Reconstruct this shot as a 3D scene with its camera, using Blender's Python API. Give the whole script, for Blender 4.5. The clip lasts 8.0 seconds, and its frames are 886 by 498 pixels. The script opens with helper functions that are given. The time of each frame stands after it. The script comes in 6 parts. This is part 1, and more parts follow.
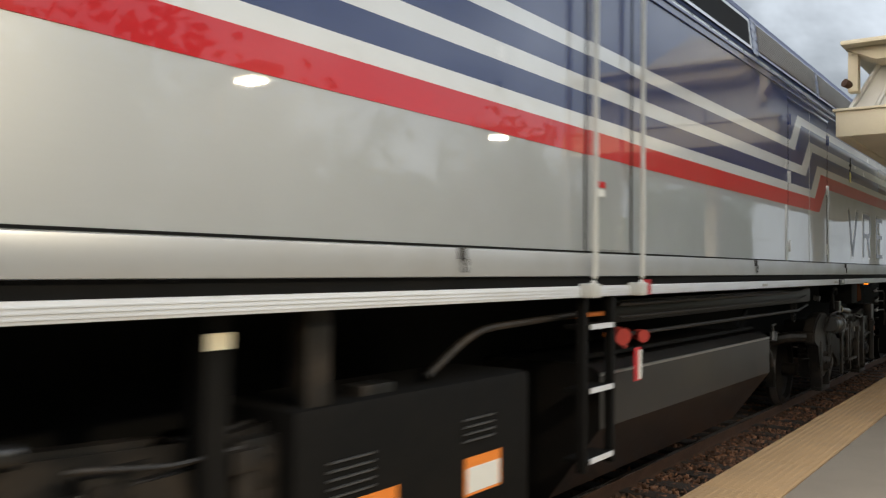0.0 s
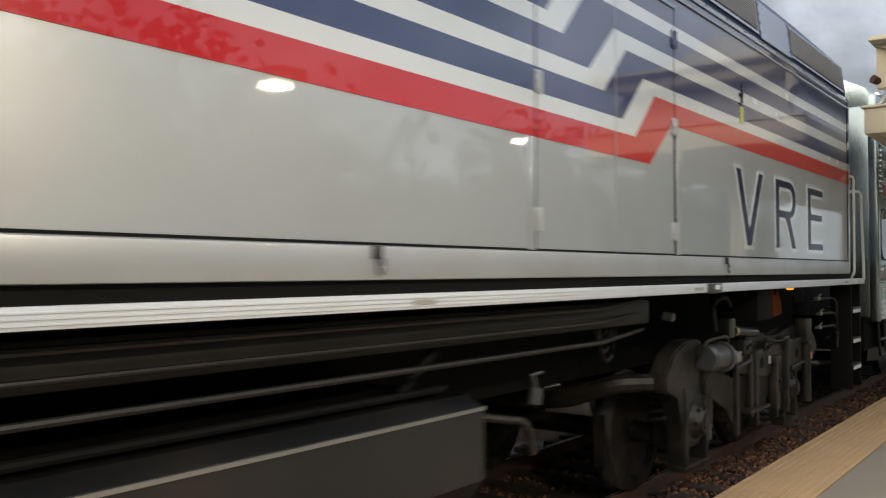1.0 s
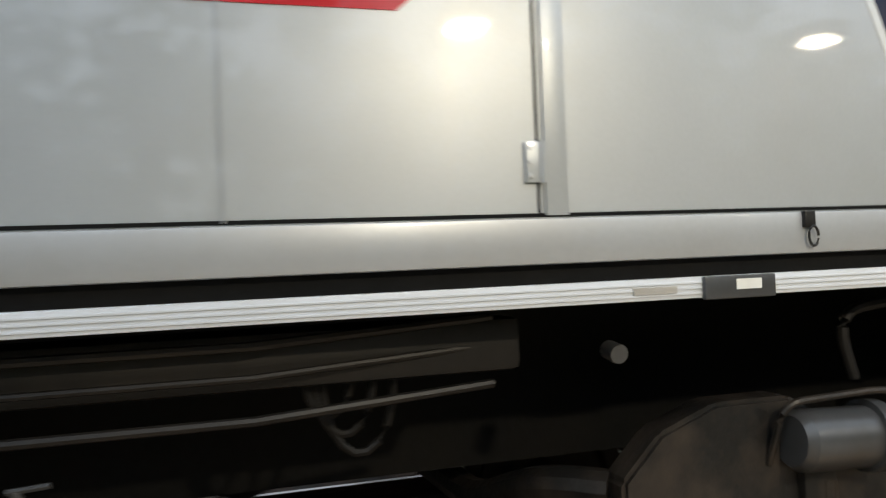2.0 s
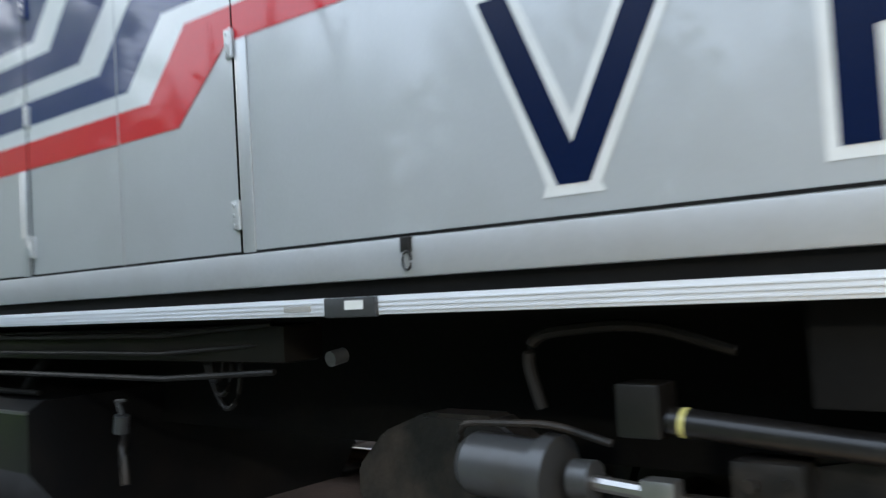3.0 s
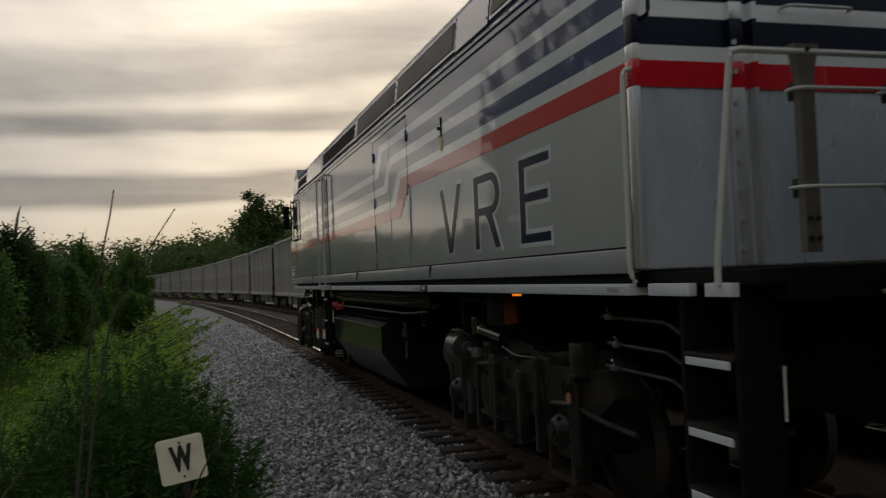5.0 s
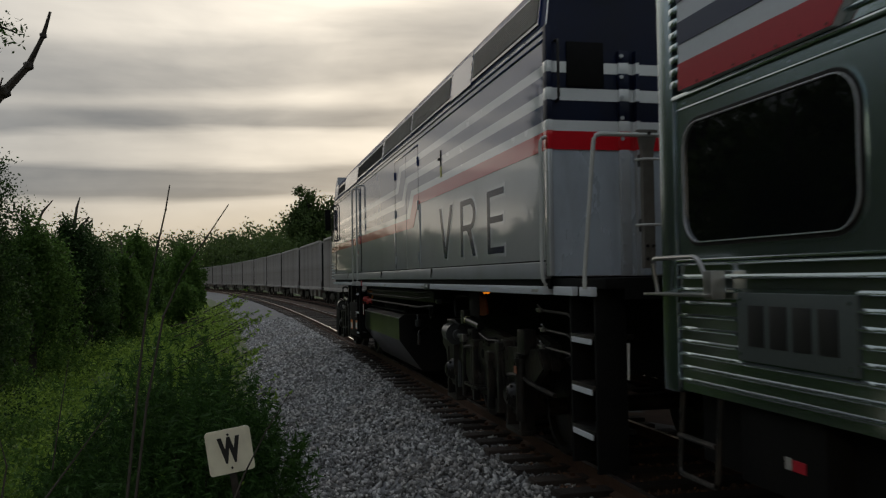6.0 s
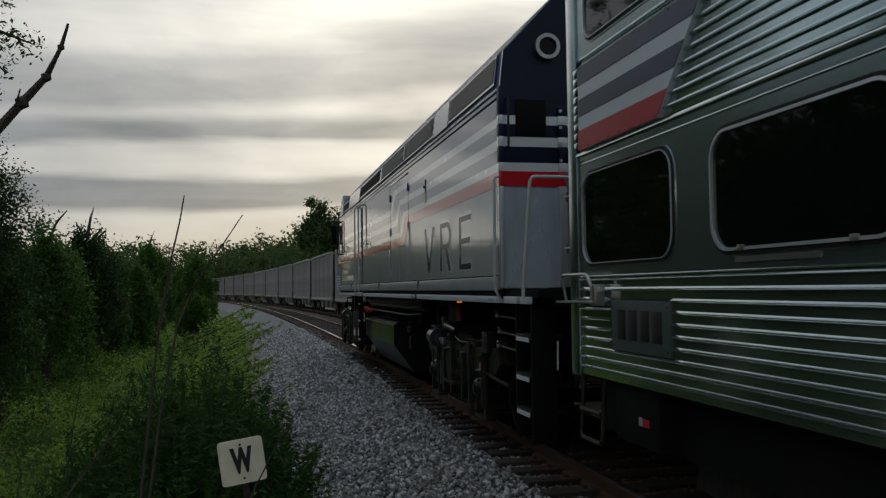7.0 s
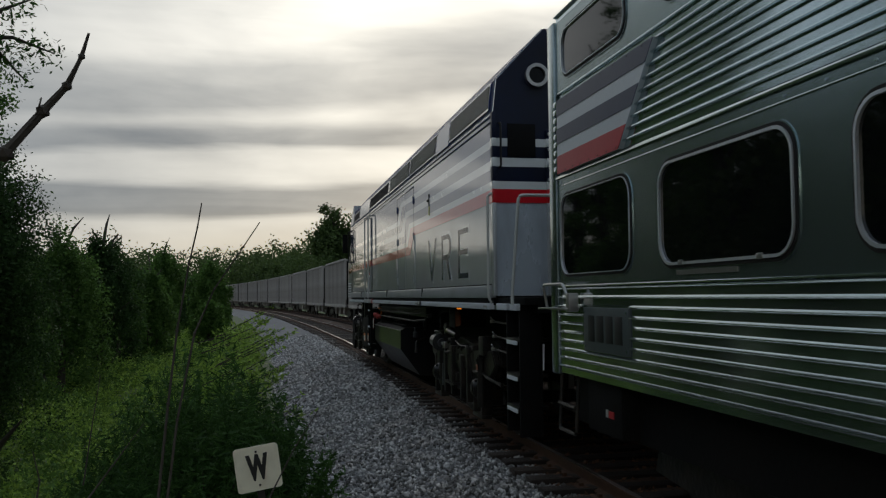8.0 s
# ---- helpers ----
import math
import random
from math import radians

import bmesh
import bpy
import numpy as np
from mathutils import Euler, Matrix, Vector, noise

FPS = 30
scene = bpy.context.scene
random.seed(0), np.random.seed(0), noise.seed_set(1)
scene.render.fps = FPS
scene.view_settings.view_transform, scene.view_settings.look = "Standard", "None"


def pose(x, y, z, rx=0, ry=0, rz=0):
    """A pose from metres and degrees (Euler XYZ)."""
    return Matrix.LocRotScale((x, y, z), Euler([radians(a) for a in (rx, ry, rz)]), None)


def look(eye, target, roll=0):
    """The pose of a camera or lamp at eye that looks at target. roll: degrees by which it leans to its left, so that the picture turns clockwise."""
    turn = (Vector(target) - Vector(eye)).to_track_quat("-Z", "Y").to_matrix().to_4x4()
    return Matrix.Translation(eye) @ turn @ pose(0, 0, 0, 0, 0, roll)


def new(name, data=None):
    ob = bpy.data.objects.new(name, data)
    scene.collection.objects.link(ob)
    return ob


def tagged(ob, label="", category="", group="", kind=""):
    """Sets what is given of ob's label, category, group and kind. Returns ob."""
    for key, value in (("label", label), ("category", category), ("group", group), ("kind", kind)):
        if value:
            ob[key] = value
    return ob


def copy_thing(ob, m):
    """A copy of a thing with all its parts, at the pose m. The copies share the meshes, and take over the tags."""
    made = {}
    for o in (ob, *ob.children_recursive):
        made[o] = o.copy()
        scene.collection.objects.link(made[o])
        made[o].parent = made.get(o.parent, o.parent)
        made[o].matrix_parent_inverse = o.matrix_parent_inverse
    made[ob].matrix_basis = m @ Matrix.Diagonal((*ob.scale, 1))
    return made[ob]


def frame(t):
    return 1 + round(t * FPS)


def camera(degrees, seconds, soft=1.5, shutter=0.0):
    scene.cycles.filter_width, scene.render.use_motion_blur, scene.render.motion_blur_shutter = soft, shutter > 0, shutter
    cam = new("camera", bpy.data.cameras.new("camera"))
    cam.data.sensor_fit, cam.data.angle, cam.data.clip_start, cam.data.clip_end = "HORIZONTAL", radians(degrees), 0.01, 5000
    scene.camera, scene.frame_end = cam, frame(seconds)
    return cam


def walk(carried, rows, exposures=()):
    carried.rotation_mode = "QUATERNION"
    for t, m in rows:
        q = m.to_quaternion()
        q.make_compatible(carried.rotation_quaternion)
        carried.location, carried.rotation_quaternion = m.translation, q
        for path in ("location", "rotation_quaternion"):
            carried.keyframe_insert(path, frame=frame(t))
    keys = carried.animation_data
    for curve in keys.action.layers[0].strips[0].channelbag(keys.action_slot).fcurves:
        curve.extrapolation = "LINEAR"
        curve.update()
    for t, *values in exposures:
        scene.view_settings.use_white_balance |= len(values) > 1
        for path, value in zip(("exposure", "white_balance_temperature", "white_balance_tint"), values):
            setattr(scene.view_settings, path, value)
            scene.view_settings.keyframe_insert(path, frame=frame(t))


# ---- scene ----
FOV = 53.99
cam = camera(FOV, 8.0, soft=1.25, shutter=0.42)
EXPOSURES = [(0, 0.44, 6750, 8), (1.5, 0.34, 6700, 8), (2.8, 1.02, 5850, 6), (3.6, 1.15, 6400, 8), (4, 0.52, 6850, 9), (4.5, -0.32, 7100, 9), (5, -1.10, 7100, 9), (6.5, -1.17, 6450, 6), (8, -1.08, 6200, 5)]
walk(cam, [
    (0, look((0.000, -4.099, 1.920), (8.142, 1.702, 2.139), 0.47)),
    (0.5, look((0.000, -4.080, 1.913), (8.039, 1.862, 2.163), 0.17)),
    (1, look((0.000, -4.095, 1.914), (7.976, 1.932, 2.167), -0.07)),
    (1.5, look((0.000, -4.071, 1.939), (6.934, 3.132, 2.121), -0.19)),
    (1.7, look((0.000, -4.124, 1.914), (5.710, 4.081, 2.164), -1.12)),
    (2.8, look((0.000, -4.117, 1.921), (-5.106, 4.480, 2.079), -4.00)),
    (3, look((0.000, -4.001, 1.836), (-6.360, 3.704, 2.257), -3.34)),
    (3.5, look((0.000, -4.096, 1.903), (-7.924, 1.996, 2.211), -4.68)),
    (3.8, look((0.000, -4.133, 1.915), (-8.481, 1.154, 2.263), -4.59)),
    (4, look((0.000, -4.133, 1.929), (-8.763, 0.672, 2.280), -4.43)),
    (4.2, look((0.000, -4.111, 1.861), (-8.999, 0.225, 2.327), -2.68)),
    (4.5, look((0.000, -4.133, 1.902), (-9.289, -0.449, 2.278), -2.84)),
    (5, look((0.000, -4.153, 1.897), (-9.596, -1.357, 2.219), -2.24)),
    (6.5, look((0.000, -4.160, 1.912), (-9.746, -1.949, 2.258), -0.78)),
    (7, look((0.000, -4.168, 1.905), (-9.759, -2.034, 2.356), -0.68)),
    (7.5, look((0.000, -4.172, 1.906), (-9.778, -2.144, 2.434), -0.77)),
    (8, look((0.000, -4.186, 1.910), (-9.786, -2.200, 2.443), -0.54)),
], exposures=EXPOSURES)

# how far the train stands along the track, time by time
TRAIN = [(0, 12.223), (0.5, 9.086), (1, 6.237), (1.5, 3.599), (1.7, 2.596), (2.8, -2.253), (3, -3.024), (3.5, -4.998), (3.8, -6.114), (4, -6.851), (4.2, -7.540), (4.5, -8.534), (5, -10.054), (6.5, -13.564), (7, -14.320), (7.5, -14.869), (8, -15.231)]

# ---- sky and light ----
SUN_AZ, SUN_EL = radians(-77), radians(13)  # measured from +Y towards +X
sun_dir = Vector((math.sin(SUN_AZ) * math.cos(SUN_EL), math.cos(SUN_AZ) * math.cos(SUN_EL), math.sin(SUN_EL)))


def node(nt, kind, loc=(0, 0), **values):
    n = nt.nodes.new(kind)
    n.location = loc
    for key, value in values.items():
        n.inputs[key.replace("_", " ")].default_value = value
    return n


def math_node(nt, op, a, b=None, clamp=False):
    n = nt.nodes.new("ShaderNodeMath")
    n.operation, n.use_clamp = op, clamp
    for i, v in enumerate((a, b)):
        if v is None:
            continue
        if isinstance(v, (int, float)):
            n.inputs[i].default_value = v
        else:
            nt.links.new(v, n.inputs[i])
    return n.outputs[0]


def mix_node(nt, fac, a, b, blend="MIX"):
    n = nt.nodes.new("ShaderNodeMix")
    n.data_type, n.blend_type = "RGBA", blend
    for i, v in ((0, fac), (6, a), (7, b)):
        if isinstance(v, (int, float)):
            n.inputs[i].default_value = v
        elif isinstance(v, tuple):
            n.inputs[i].default_value = v if len(v) == 4 else (*v, 1)
        else:
            nt.links.new(v, n.inputs[i])
    return n.outputs[2]


def ramp_node(nt, fac, stops):
    n = nt.nodes.new("ShaderNodeValToRGB")
    while len(n.color_ramp.elements) < len(stops):
        n.color_ramp.elements.new(0.5)
    for el, (at, col) in zip(n.color_ramp.elements, stops):
        el.position = at
        el.color = col if isinstance(col, tuple) and len(col) == 4 else ((*col, 1) if isinstance(col, tuple) else (col, col, col, 1))
    nt.links.new(fac, n.inputs[0])
    return n.outputs[0]


world = bpy.data.worlds.new("dusk")
scene.world = world
world.use_nodes = True
wt = world.node_tree
wt.nodes.clear()
w_out = wt.nodes.new("ShaderNodeOutputWorld")
w_bg = wt.nodes.new("ShaderNodeBackground")
sky = wt.nodes.new("ShaderNodeTexSky")
sky.sky_type, sky.sun_disc = "NISHITA", False
sky.sun_elevation, sky.sun_rotation = SUN_EL, SUN_AZ
sky.air_density, sky.dust_density = 1.0, 2.0
w_co = wt.nodes.new("ShaderNodeTexCoord")
w_sep = wt.nodes.new("ShaderNodeSeparateXYZ")
wt.links.new(w_co.outputs["Generated"], w_sep.inputs[0])
w_dot = wt.nodes.new("ShaderNodeVectorMath")
w_dot.operation = "DOT_PRODUCT"
w_dot.inputs[1].default_value = sun_dir
wt.links.new(w_co.outputs["Generated"], w_dot.inputs[0])
near_sun = math_node(wt, "MAXIMUM", w_dot.outputs["Value"], 0.0)
glow = math_node(wt, "POWER", near_sun, 7.0)
up = math_node(wt, "MAXIMUM", w_sep.outputs["Z"], 0.0)
# long flat streaks of cloud
w_map = wt.nodes.new("ShaderNodeMapping")
w_map.inputs["Scale"].default_value = (1.3, 1.3, 10.0)
w_map.inputs["Location"].default_value = (0.4, 0.2, 0.35)
wt.links.new(w_co.outputs["Generated"], w_map.inputs[0])
w_noise = node(wt, "ShaderNodeTexNoise", Scale=1.5, Detail=6.0, Roughness=0.52, Distortion=0.5)
wt.links.new(w_map.outputs[0], w_noise.inputs["Vector"])
streak = ramp_node(wt, w_noise.outputs["Fac"], ((0.38, 0.12), (0.60, 1.0)))
cloud_lo = mix_node(wt, up, (0.29, 0.32, 0.37), (0.37, 0.415, 0.48))
cloud_hi = mix_node(wt, glow, (0.50, 0.55, 0.63), (2.42, 2.20, 1.94))
cloud_lo = mix_node(wt, glow, cloud_lo, (0.33, 0.365, 0.425))
# level banks of cloud with soft ragged edges
w_warp = node(wt, "ShaderNodeTexNoise", Scale=1.4, Detail=5.0, Roughness=0.5)
wt.links.new(w_map.outputs[0], w_warp.inputs["Vector"])
tilt = math_node(wt, "SUBTRACT", 1.03, math_node(wt, "MULTIPLY", w_sep.outputs["Y"], 0.30))
level = math_node(wt, "ADD", math_node(wt, "MULTIPLY", up, tilt), math_node(wt, "MULTIPLY", math_node(wt, "SUBTRACT", w_warp.outputs["Fac"], 0.5), 0.07))
banks = ramp_node(wt, level, ((0.0, 0.9), (0.085, 0.85), (0.098, 0.08), (0.122, 0.12), (0.134, 0.85), (0.160, 0.75), (0.172, 0.16), (0.190, 0.16), (0.205, 0.55), (0.222, 0.20), (0.265, 0.30), (0.295, 0.85), (0.42, 0.9), (0.6, 0.6), (1.0, 0.5)))
streak = math_node(wt, "ADD", math_node(wt, "MULTIPLY", streak, 0.22), math_node(wt, "MULTIPLY", banks, 0.86))
# soft billows along the banks
w_map2 = wt.nodes.new("ShaderNodeMapping")
w_map2.inputs["Scale"].default_value = (1.6, 1.6, 5.0)
w_map2.inputs["Location"].default_value = (0.1, 0.7, 0.0)
wt.links.new(w_co.outputs["Generated"], w_map2.inputs[0])
w_fine = node(wt, "ShaderNodeTexNoise", Scale=3.2, Detail=5.0, Roughness=0.5, Distortion=0.3)
wt.links.new(w_map2.outputs[0], w_fine.inputs["Vector"])
wisp = math_node(wt, "MULTIPLY", math_node(wt, "SUBTRACT", w_fine.outputs["Fac"], 0.5), 0.75)
streak = math_node(wt, "ADD", streak, wisp, True)
clouds = mix_node(wt, streak, cloud_lo, cloud_hi)
# broken puffs away from the sun
w_puff = node(wt, "ShaderNodeTexNoise", Scale=4.5, Detail=5.0, Roughness=0.55, Distortion=0.3)
wt.links.new(w_co.outputs["Generated"], w_puff.inputs["Vector"])
puff = ramp_node(wt, w_puff.outputs["Fac"], ((0.38, 0.74), (0.62, 1.42)))
clouds = mix_node(wt, math_node(wt, "SUBTRACT", 1.0, math_node(wt, "POWER", near_sun, 2.2)), clouds, mix_node(wt, 1.0, clouds, puff, "MULTIPLY"))
# an overcast sky is brightest overhead
lift = math_node(wt, "ADD", math_node(wt, "MULTIPLY", math_node(wt, "POWER", up, 1.4), 2.0), 0.85)
lift_rgb = wt.nodes.new("ShaderNodeCombineXYZ")
for i in range(3):
    wt.links.new(lift, lift_rgb.inputs[i])
clouds = mix_node(wt, 1.0, clouds, lift_rgb.outputs[0], "MULTIPLY")
# a warm clear band low over the horizon on the sun's side
band = math_node(wt, "MULTIPLY", ramp_node(wt, up, ((0.0, 1.0), (0.05, 0.75), (0.10, 0.0))), glow)
clouds = mix_node(wt, band, clouds, (1.22, 1.04, 0.80))
sky_part = mix_node(wt, 1.0, sky.outputs[0], (0.10, 0.10, 0.10), "MULTIPLY")
w_col = mix_node(wt, 0.93, sky_part, clouds)
wt.links.new(w_col, w_bg.inputs["Color"])
w_bg.inputs["Strength"].default_value = 1.0
wt.links.new(w_bg.outputs[0], w_out.inputs[0])

sun = new("sun", bpy.data.lights.new("sun", "SUN"))
sun.data.energy, sun.data.angle, sun.data.color = 0.5, radians(14), (1.0, 0.90, 0.78)
sun.matrix_world = look(tuple(sun_dir * 50), (0, 0, 0))

# ---- materials ----
def material(name, base, rough=0.6, metal=0.0, vary=0.15, fine=40.0, coarse=2.5, bump=0.0, dirt=None, dirt_amount=0.3,
             coat=0.0, spec=0.5, stretch=(1, 1, 1), per_object=0.0, emit=0.0, rough_vary=0.08, bump_scale=None, coat_rough=0.06, coat_ior=1.5):
    """A procedural surface: base colour with fine grain and coarse stains, gloss that varies, fine relief."""
    m = bpy.data.materials.new(name)
    m.use_nodes = True
    nt = m.node_tree
    b = nt.nodes["Principled BSDF"]
    co = nt.nodes.new("ShaderNodeTexCoord")
    mp = nt.nodes.new("ShaderNodeMapping")
    mp.inputs["Scale"].default_value = stretch
    nt.links.new(co.outputs["Object"], mp.inputs[0])
    n1 = node(nt, "ShaderNodeTexNoise", Scale=fine, Detail=4.0)
    n2 = node(nt, "ShaderNodeTexNoise", Scale=coarse, Detail=5.0, Roughness=0.6)
    for n in (n1, n2):
        nt.links.new(mp.outputs[0], n.inputs["Vector"])
    dark = tuple(c * (1 - vary) for c in base)
    light = tuple(min(1, c * (1 + vary)) for c in base)
    col = mix_node(nt, n1.outputs["Fac"], dark, light)
    fac2 = ramp_node(nt, n2.outputs["Fac"], ((0.42, 0.0), (0.72, 1.0)))
    if dirt:
        col = mix_node(nt, math_node(nt, "MULTIPLY", fac2, dirt_amount), col, dirt)
    else:
        col = mix_node(nt, math_node(nt, "MULTIPLY", fac2, vary), col, dark)
    if per_object:
        info = nt.nodes.new("ShaderNodeObjectInfo")
        shade = math_node(nt, "MULTIPLY_ADD", info.outputs["Random"], per_object * 2)
        shade.node.inputs[2].default_value = 1 - per_object
        rgb = nt.nodes.new("ShaderNodeCombineXYZ")
        for i in range(3):
            nt.links.new(shade, rgb.inputs[i])
        col = mix_node(nt, 1.0, col, rgb.outputs[0], "MULTIPLY")
    nt.links.new(col, b.inputs["Base Color"])
    r = math_node(nt, "MULTIPLY_ADD", n2.outputs["Fac"], rough_vary * 2)
    r.node.inputs[2].default_value = rough - rough_vary
    nt.links.new(r, b.inputs["Roughness"])
    b.inputs["Metallic"].default_value = metal
    b.inputs["Coat Weight"].default_value = coat
    b.inputs["Coat Roughness"].default_value = coat_rough
    b.inputs["Coat IOR"].default_value = coat_ior
    b.inputs["Specular IOR Level"].default_value = spec
    if emit:
        b.inputs["Emission Color"].default_value = (*base, 1)
        b.inputs["Emission Strength"].default_value = emit
    if bump:
        bp = nt.nodes.new("ShaderNodeBump")
        bp.inputs["Strength"].default_value = bump
        bp.inputs["Distance"].default_value = 0.01
        src = n1.outputs["Fac"]
        if bump_scale:
            n3 = node(nt, "ShaderNodeTexNoise", Scale=bump_scale, Detail=2.0)
            nt.links.new(mp.outputs[0], n3.inputs["Vector"])
            src = n3.outputs["Fac"]
        nt.links.new(src, bp.inputs["Height"])
        nt.links.new(bp.outputs[0], b.inputs["Normal"])
        nt.links.new(bp.outputs[0], b.inputs["Coat Normal"])
    return m


def leafy(name, dark, light, rough=0.6):
    """Leaves: the shade differs from leaf to leaf."""
    m = bpy.data.materials.new(name)
    m.use_nodes = True
    nt = m.node_tree
    b = nt.nodes["Principled BSDF"]
    geo = nt.nodes.new("ShaderNodeNewGeometry")
    co = nt.nodes.new("ShaderNodeTexCoord")
    n2 = node(nt, "ShaderNodeTexNoise", Scale=1.1, Detail=3.0)
    nt.links.new(co.outputs["Object"], n2.inputs["Vector"])
    f = math_node(nt, "ADD", math_node(nt, "MULTIPLY", geo.outputs["Random Per Island"], 0.6), math_node(nt, "MULTIPLY", n2.outputs["Fac"], 0.5), True)
    nt.links.new(mix_node(nt, f, dark, light), b.inputs["Base Color"])
    b.inputs["Roughness"].default_value = rough
    b.inputs["Specular IOR Level"].default_value = 0.15
    # light also shines through the thin leaf
    tr = nt.nodes.new("ShaderNodeBsdfTranslucent")
    nt.links.new(b.inputs["Base Color"].links[0].from_socket, tr.inputs["Color"])
    mx = nt.nodes.new("ShaderNodeMixShader")
    mx.inputs[0].default_value = 0.38
    nt.links.new(b.outputs[0], mx.inputs[1])
    nt.links.new(tr.outputs[0], mx.inputs[2])
    nt.links.new(mx.outputs[0], nt.nodes["Material Output"].inputs["Surface"])
    return m


M = {}
M["silver"] = material("silver_paint", (0.50, 0.515, 0.525), 0.40, 0.4, 0.04, 60, 1.2, dirt=(0.40, 0.40, 0.385), dirt_amount=0.4, coat=1.0, rough_vary=0.06, bump=0.24, bump_scale=1.3, coat_rough=0.03, coat_ior=1.8)
M["belt"] = material("silver_sill_paint", (0.42, 0.43, 0.44), 0.38, 0.3, 0.05, 50, 2.0, dirt=(0.30, 0.28, 0.25), dirt_amount=0.35, coat=0.2)
M["white"] = material("white_paint", (0.74, 0.75, 0.74), 0.25, 0, 0.04, 40, 2.0, dirt=(0.58, 0.57, 0.54), dirt_amount=0.35, coat=1.0, bump=0.24, bump_scale=1.3, coat_rough=0.03, coat_ior=1.8)
M["red"] = material("red_paint", (0.56, 0.011, 0.020), 0.3, 0, 0.07, 40, 2.0, rough_vary=0.04, spec=0.2, coat=1.0, bump=0.24, bump_scale=1.3, coat_rough=0.03, coat_ior=1.55)
M["blue"] = material("blue_paint", (0.005, 0.022, 0.115), 0.3, 0, 0.10, 40, 1.5, rough_vary=0.03, spec=0.2, coat=1.0, bump=0.24, bump_scale=1.3, coat_rough=0.03, coat_ior=1.7)
# the side's blue darkened: shade of the coach gap put into the colour
M["shaded_blue"] = material("sooty_navy_end_paint", (0.0035, 0.0075, 0.030), 0.4, 0, 0.2, 30, 1.5, dirt=(0.006, 0.006, 0.008), dirt_amount=0.7, spec=0.25)
M["navy"] = material("navy_letter_paint", (0.004, 0.009, 0.038), 0.2, 0, 0.1, 40, 2.0, spec=0.3)
M["reflective"] = material("white_reflective_tape", (0.62, 0.64, 0.67), 0.4, 0, 0.06, 30, 6.0, dirt=(0.42, 0.40, 0.37), dirt_amount=0.3, stretch=(0.4, 1, 6))
M["black"] = material("black_underframe", (0.0065, 0.0065, 0.0065), 0.7, 0, 0.4, 25, 2.0, bump=0.2, dirt=(0.014, 0.012, 0.010), dirt_amount=0.5, spec=0.10)
M["iron"] = material("dirty_cast_iron", (0.013, 0.0125, 0.012), 0.40, 0.1, 0.4, 18, 3.5, bump=0.6, dirt=(0.060, 0.046, 0.035), dirt_amount=0.75, spec=0.28, rough_vary=0.14)
M["duct"] = material("dusty_black_duct", (0.012, 0.011, 0.010), 0.45, 0.1, 0.3, 25, 2.0, dirt=(0.035, 0.028, 0.022), dirt_amount=0.5, spec=0.3)
M["steel"] = material("worn_steel", (0.42, 0.41, 0.40), 0.32, 0.9, 0.15, 30, 4.0)
M["grey_cyl"] = material("grey_painted_cylinder", (0.075, 0.078, 0.082), 0.30, 0.3, 0.15, 30, 4.0, dirt=(0.05, 0.045, 0.04), dirt_amount=0.6)
M["tank"] = material("black_tank_paint", (0.007, 0.007, 0.0075), 0.40, 0, 0.25, 20, 1.5, dirt=(0.030, 0.024, 0.018), dirt_amount=0.5, spec=0.3, coat=0.5, coat_rough=0.12)
M["rubber"] = material("black_rubber", (0.009, 0.008, 0.007), 0.6, 0, 0.2, 20, 3, spec=0.25)
M["amber"] = material("amber_marker_lamp", (1.0, 0.24, 0.012), 0.4, emit=1.7)
M["coral"] = material("faded_red_plastic", (0.42, 0.045, 0.035), 0.5, 0, 0.12, 30, 5)
M["orange"] = material("orange_label", (0.75, 0.22, 0.03), 0.5, 0, 0.06, 30, 5)
M["label"] = material("white_label", (0.7, 0.7, 0.66), 0.5, 0, 0.05, 30, 5)
M["faded_orange"] = material("faded_orange_tag", (0.34, 0.13, 0.075), 0.6, 0, 0.1, 30, 5)
M["yellow"] = material("yellow_paint", (0.60, 0.56, 0.20), 0.45, 0, 0.08, 30, 5)
M["rail_paint"] = material("cream_handrail_paint", (0.50, 0.50, 0.47), 0.4, 0, 0.08, 30, 5)
M["glass"] = material("dark_window_glass", (0.004, 0.0045, 0.005), 0.03, 0, 0.1, 5, 1, spec=0.32, rough_vary=0.01)
M["louvre"] = material("louvre_mesh_steel", (0.42, 0.40, 0.37), 0.45, 0.3, 0.2, 30, 3)
M["stainless"] = material("stainless_steel", (0.57, 0.665, 0.69), 0.12, 0.92, 0.06, 50, 1.3, dirt=(0.25, 0.31, 0.31), dirt_amount=0.4, stretch=(0.25, 1, 3), rough_vary=0.06)
M["stainless_low"] = material("grimy_stainless_steel", (0.62, 0.69, 0.70), 0.11, 0.95, 0.08, 50, 1.3, dirt=(0.30, 0.32, 0.31), dirt_amount=0.3, stretch=(0.25, 1, 3), rough_vary=0.06)
M["stainless_flat"] = material("brushed_stainless_panel", (0.325, 0.395, 0.41), 0.22, 0.93, 0.06, 40, 1.0, dirt=(0.23, 0.28, 0.285), dirt_amount=0.5, stretch=(0.3, 1, 2), rough_vary=0.08, bump=0.10, bump_scale=2.0)
M["ballast"] = material("granite_ballast", (0.135, 0.138, 0.145), 0.85, 0, 0.6, 26, 1.5, bump=1.0, dirt=(0.075, 0.058, 0.045), dirt_amount=0.5)
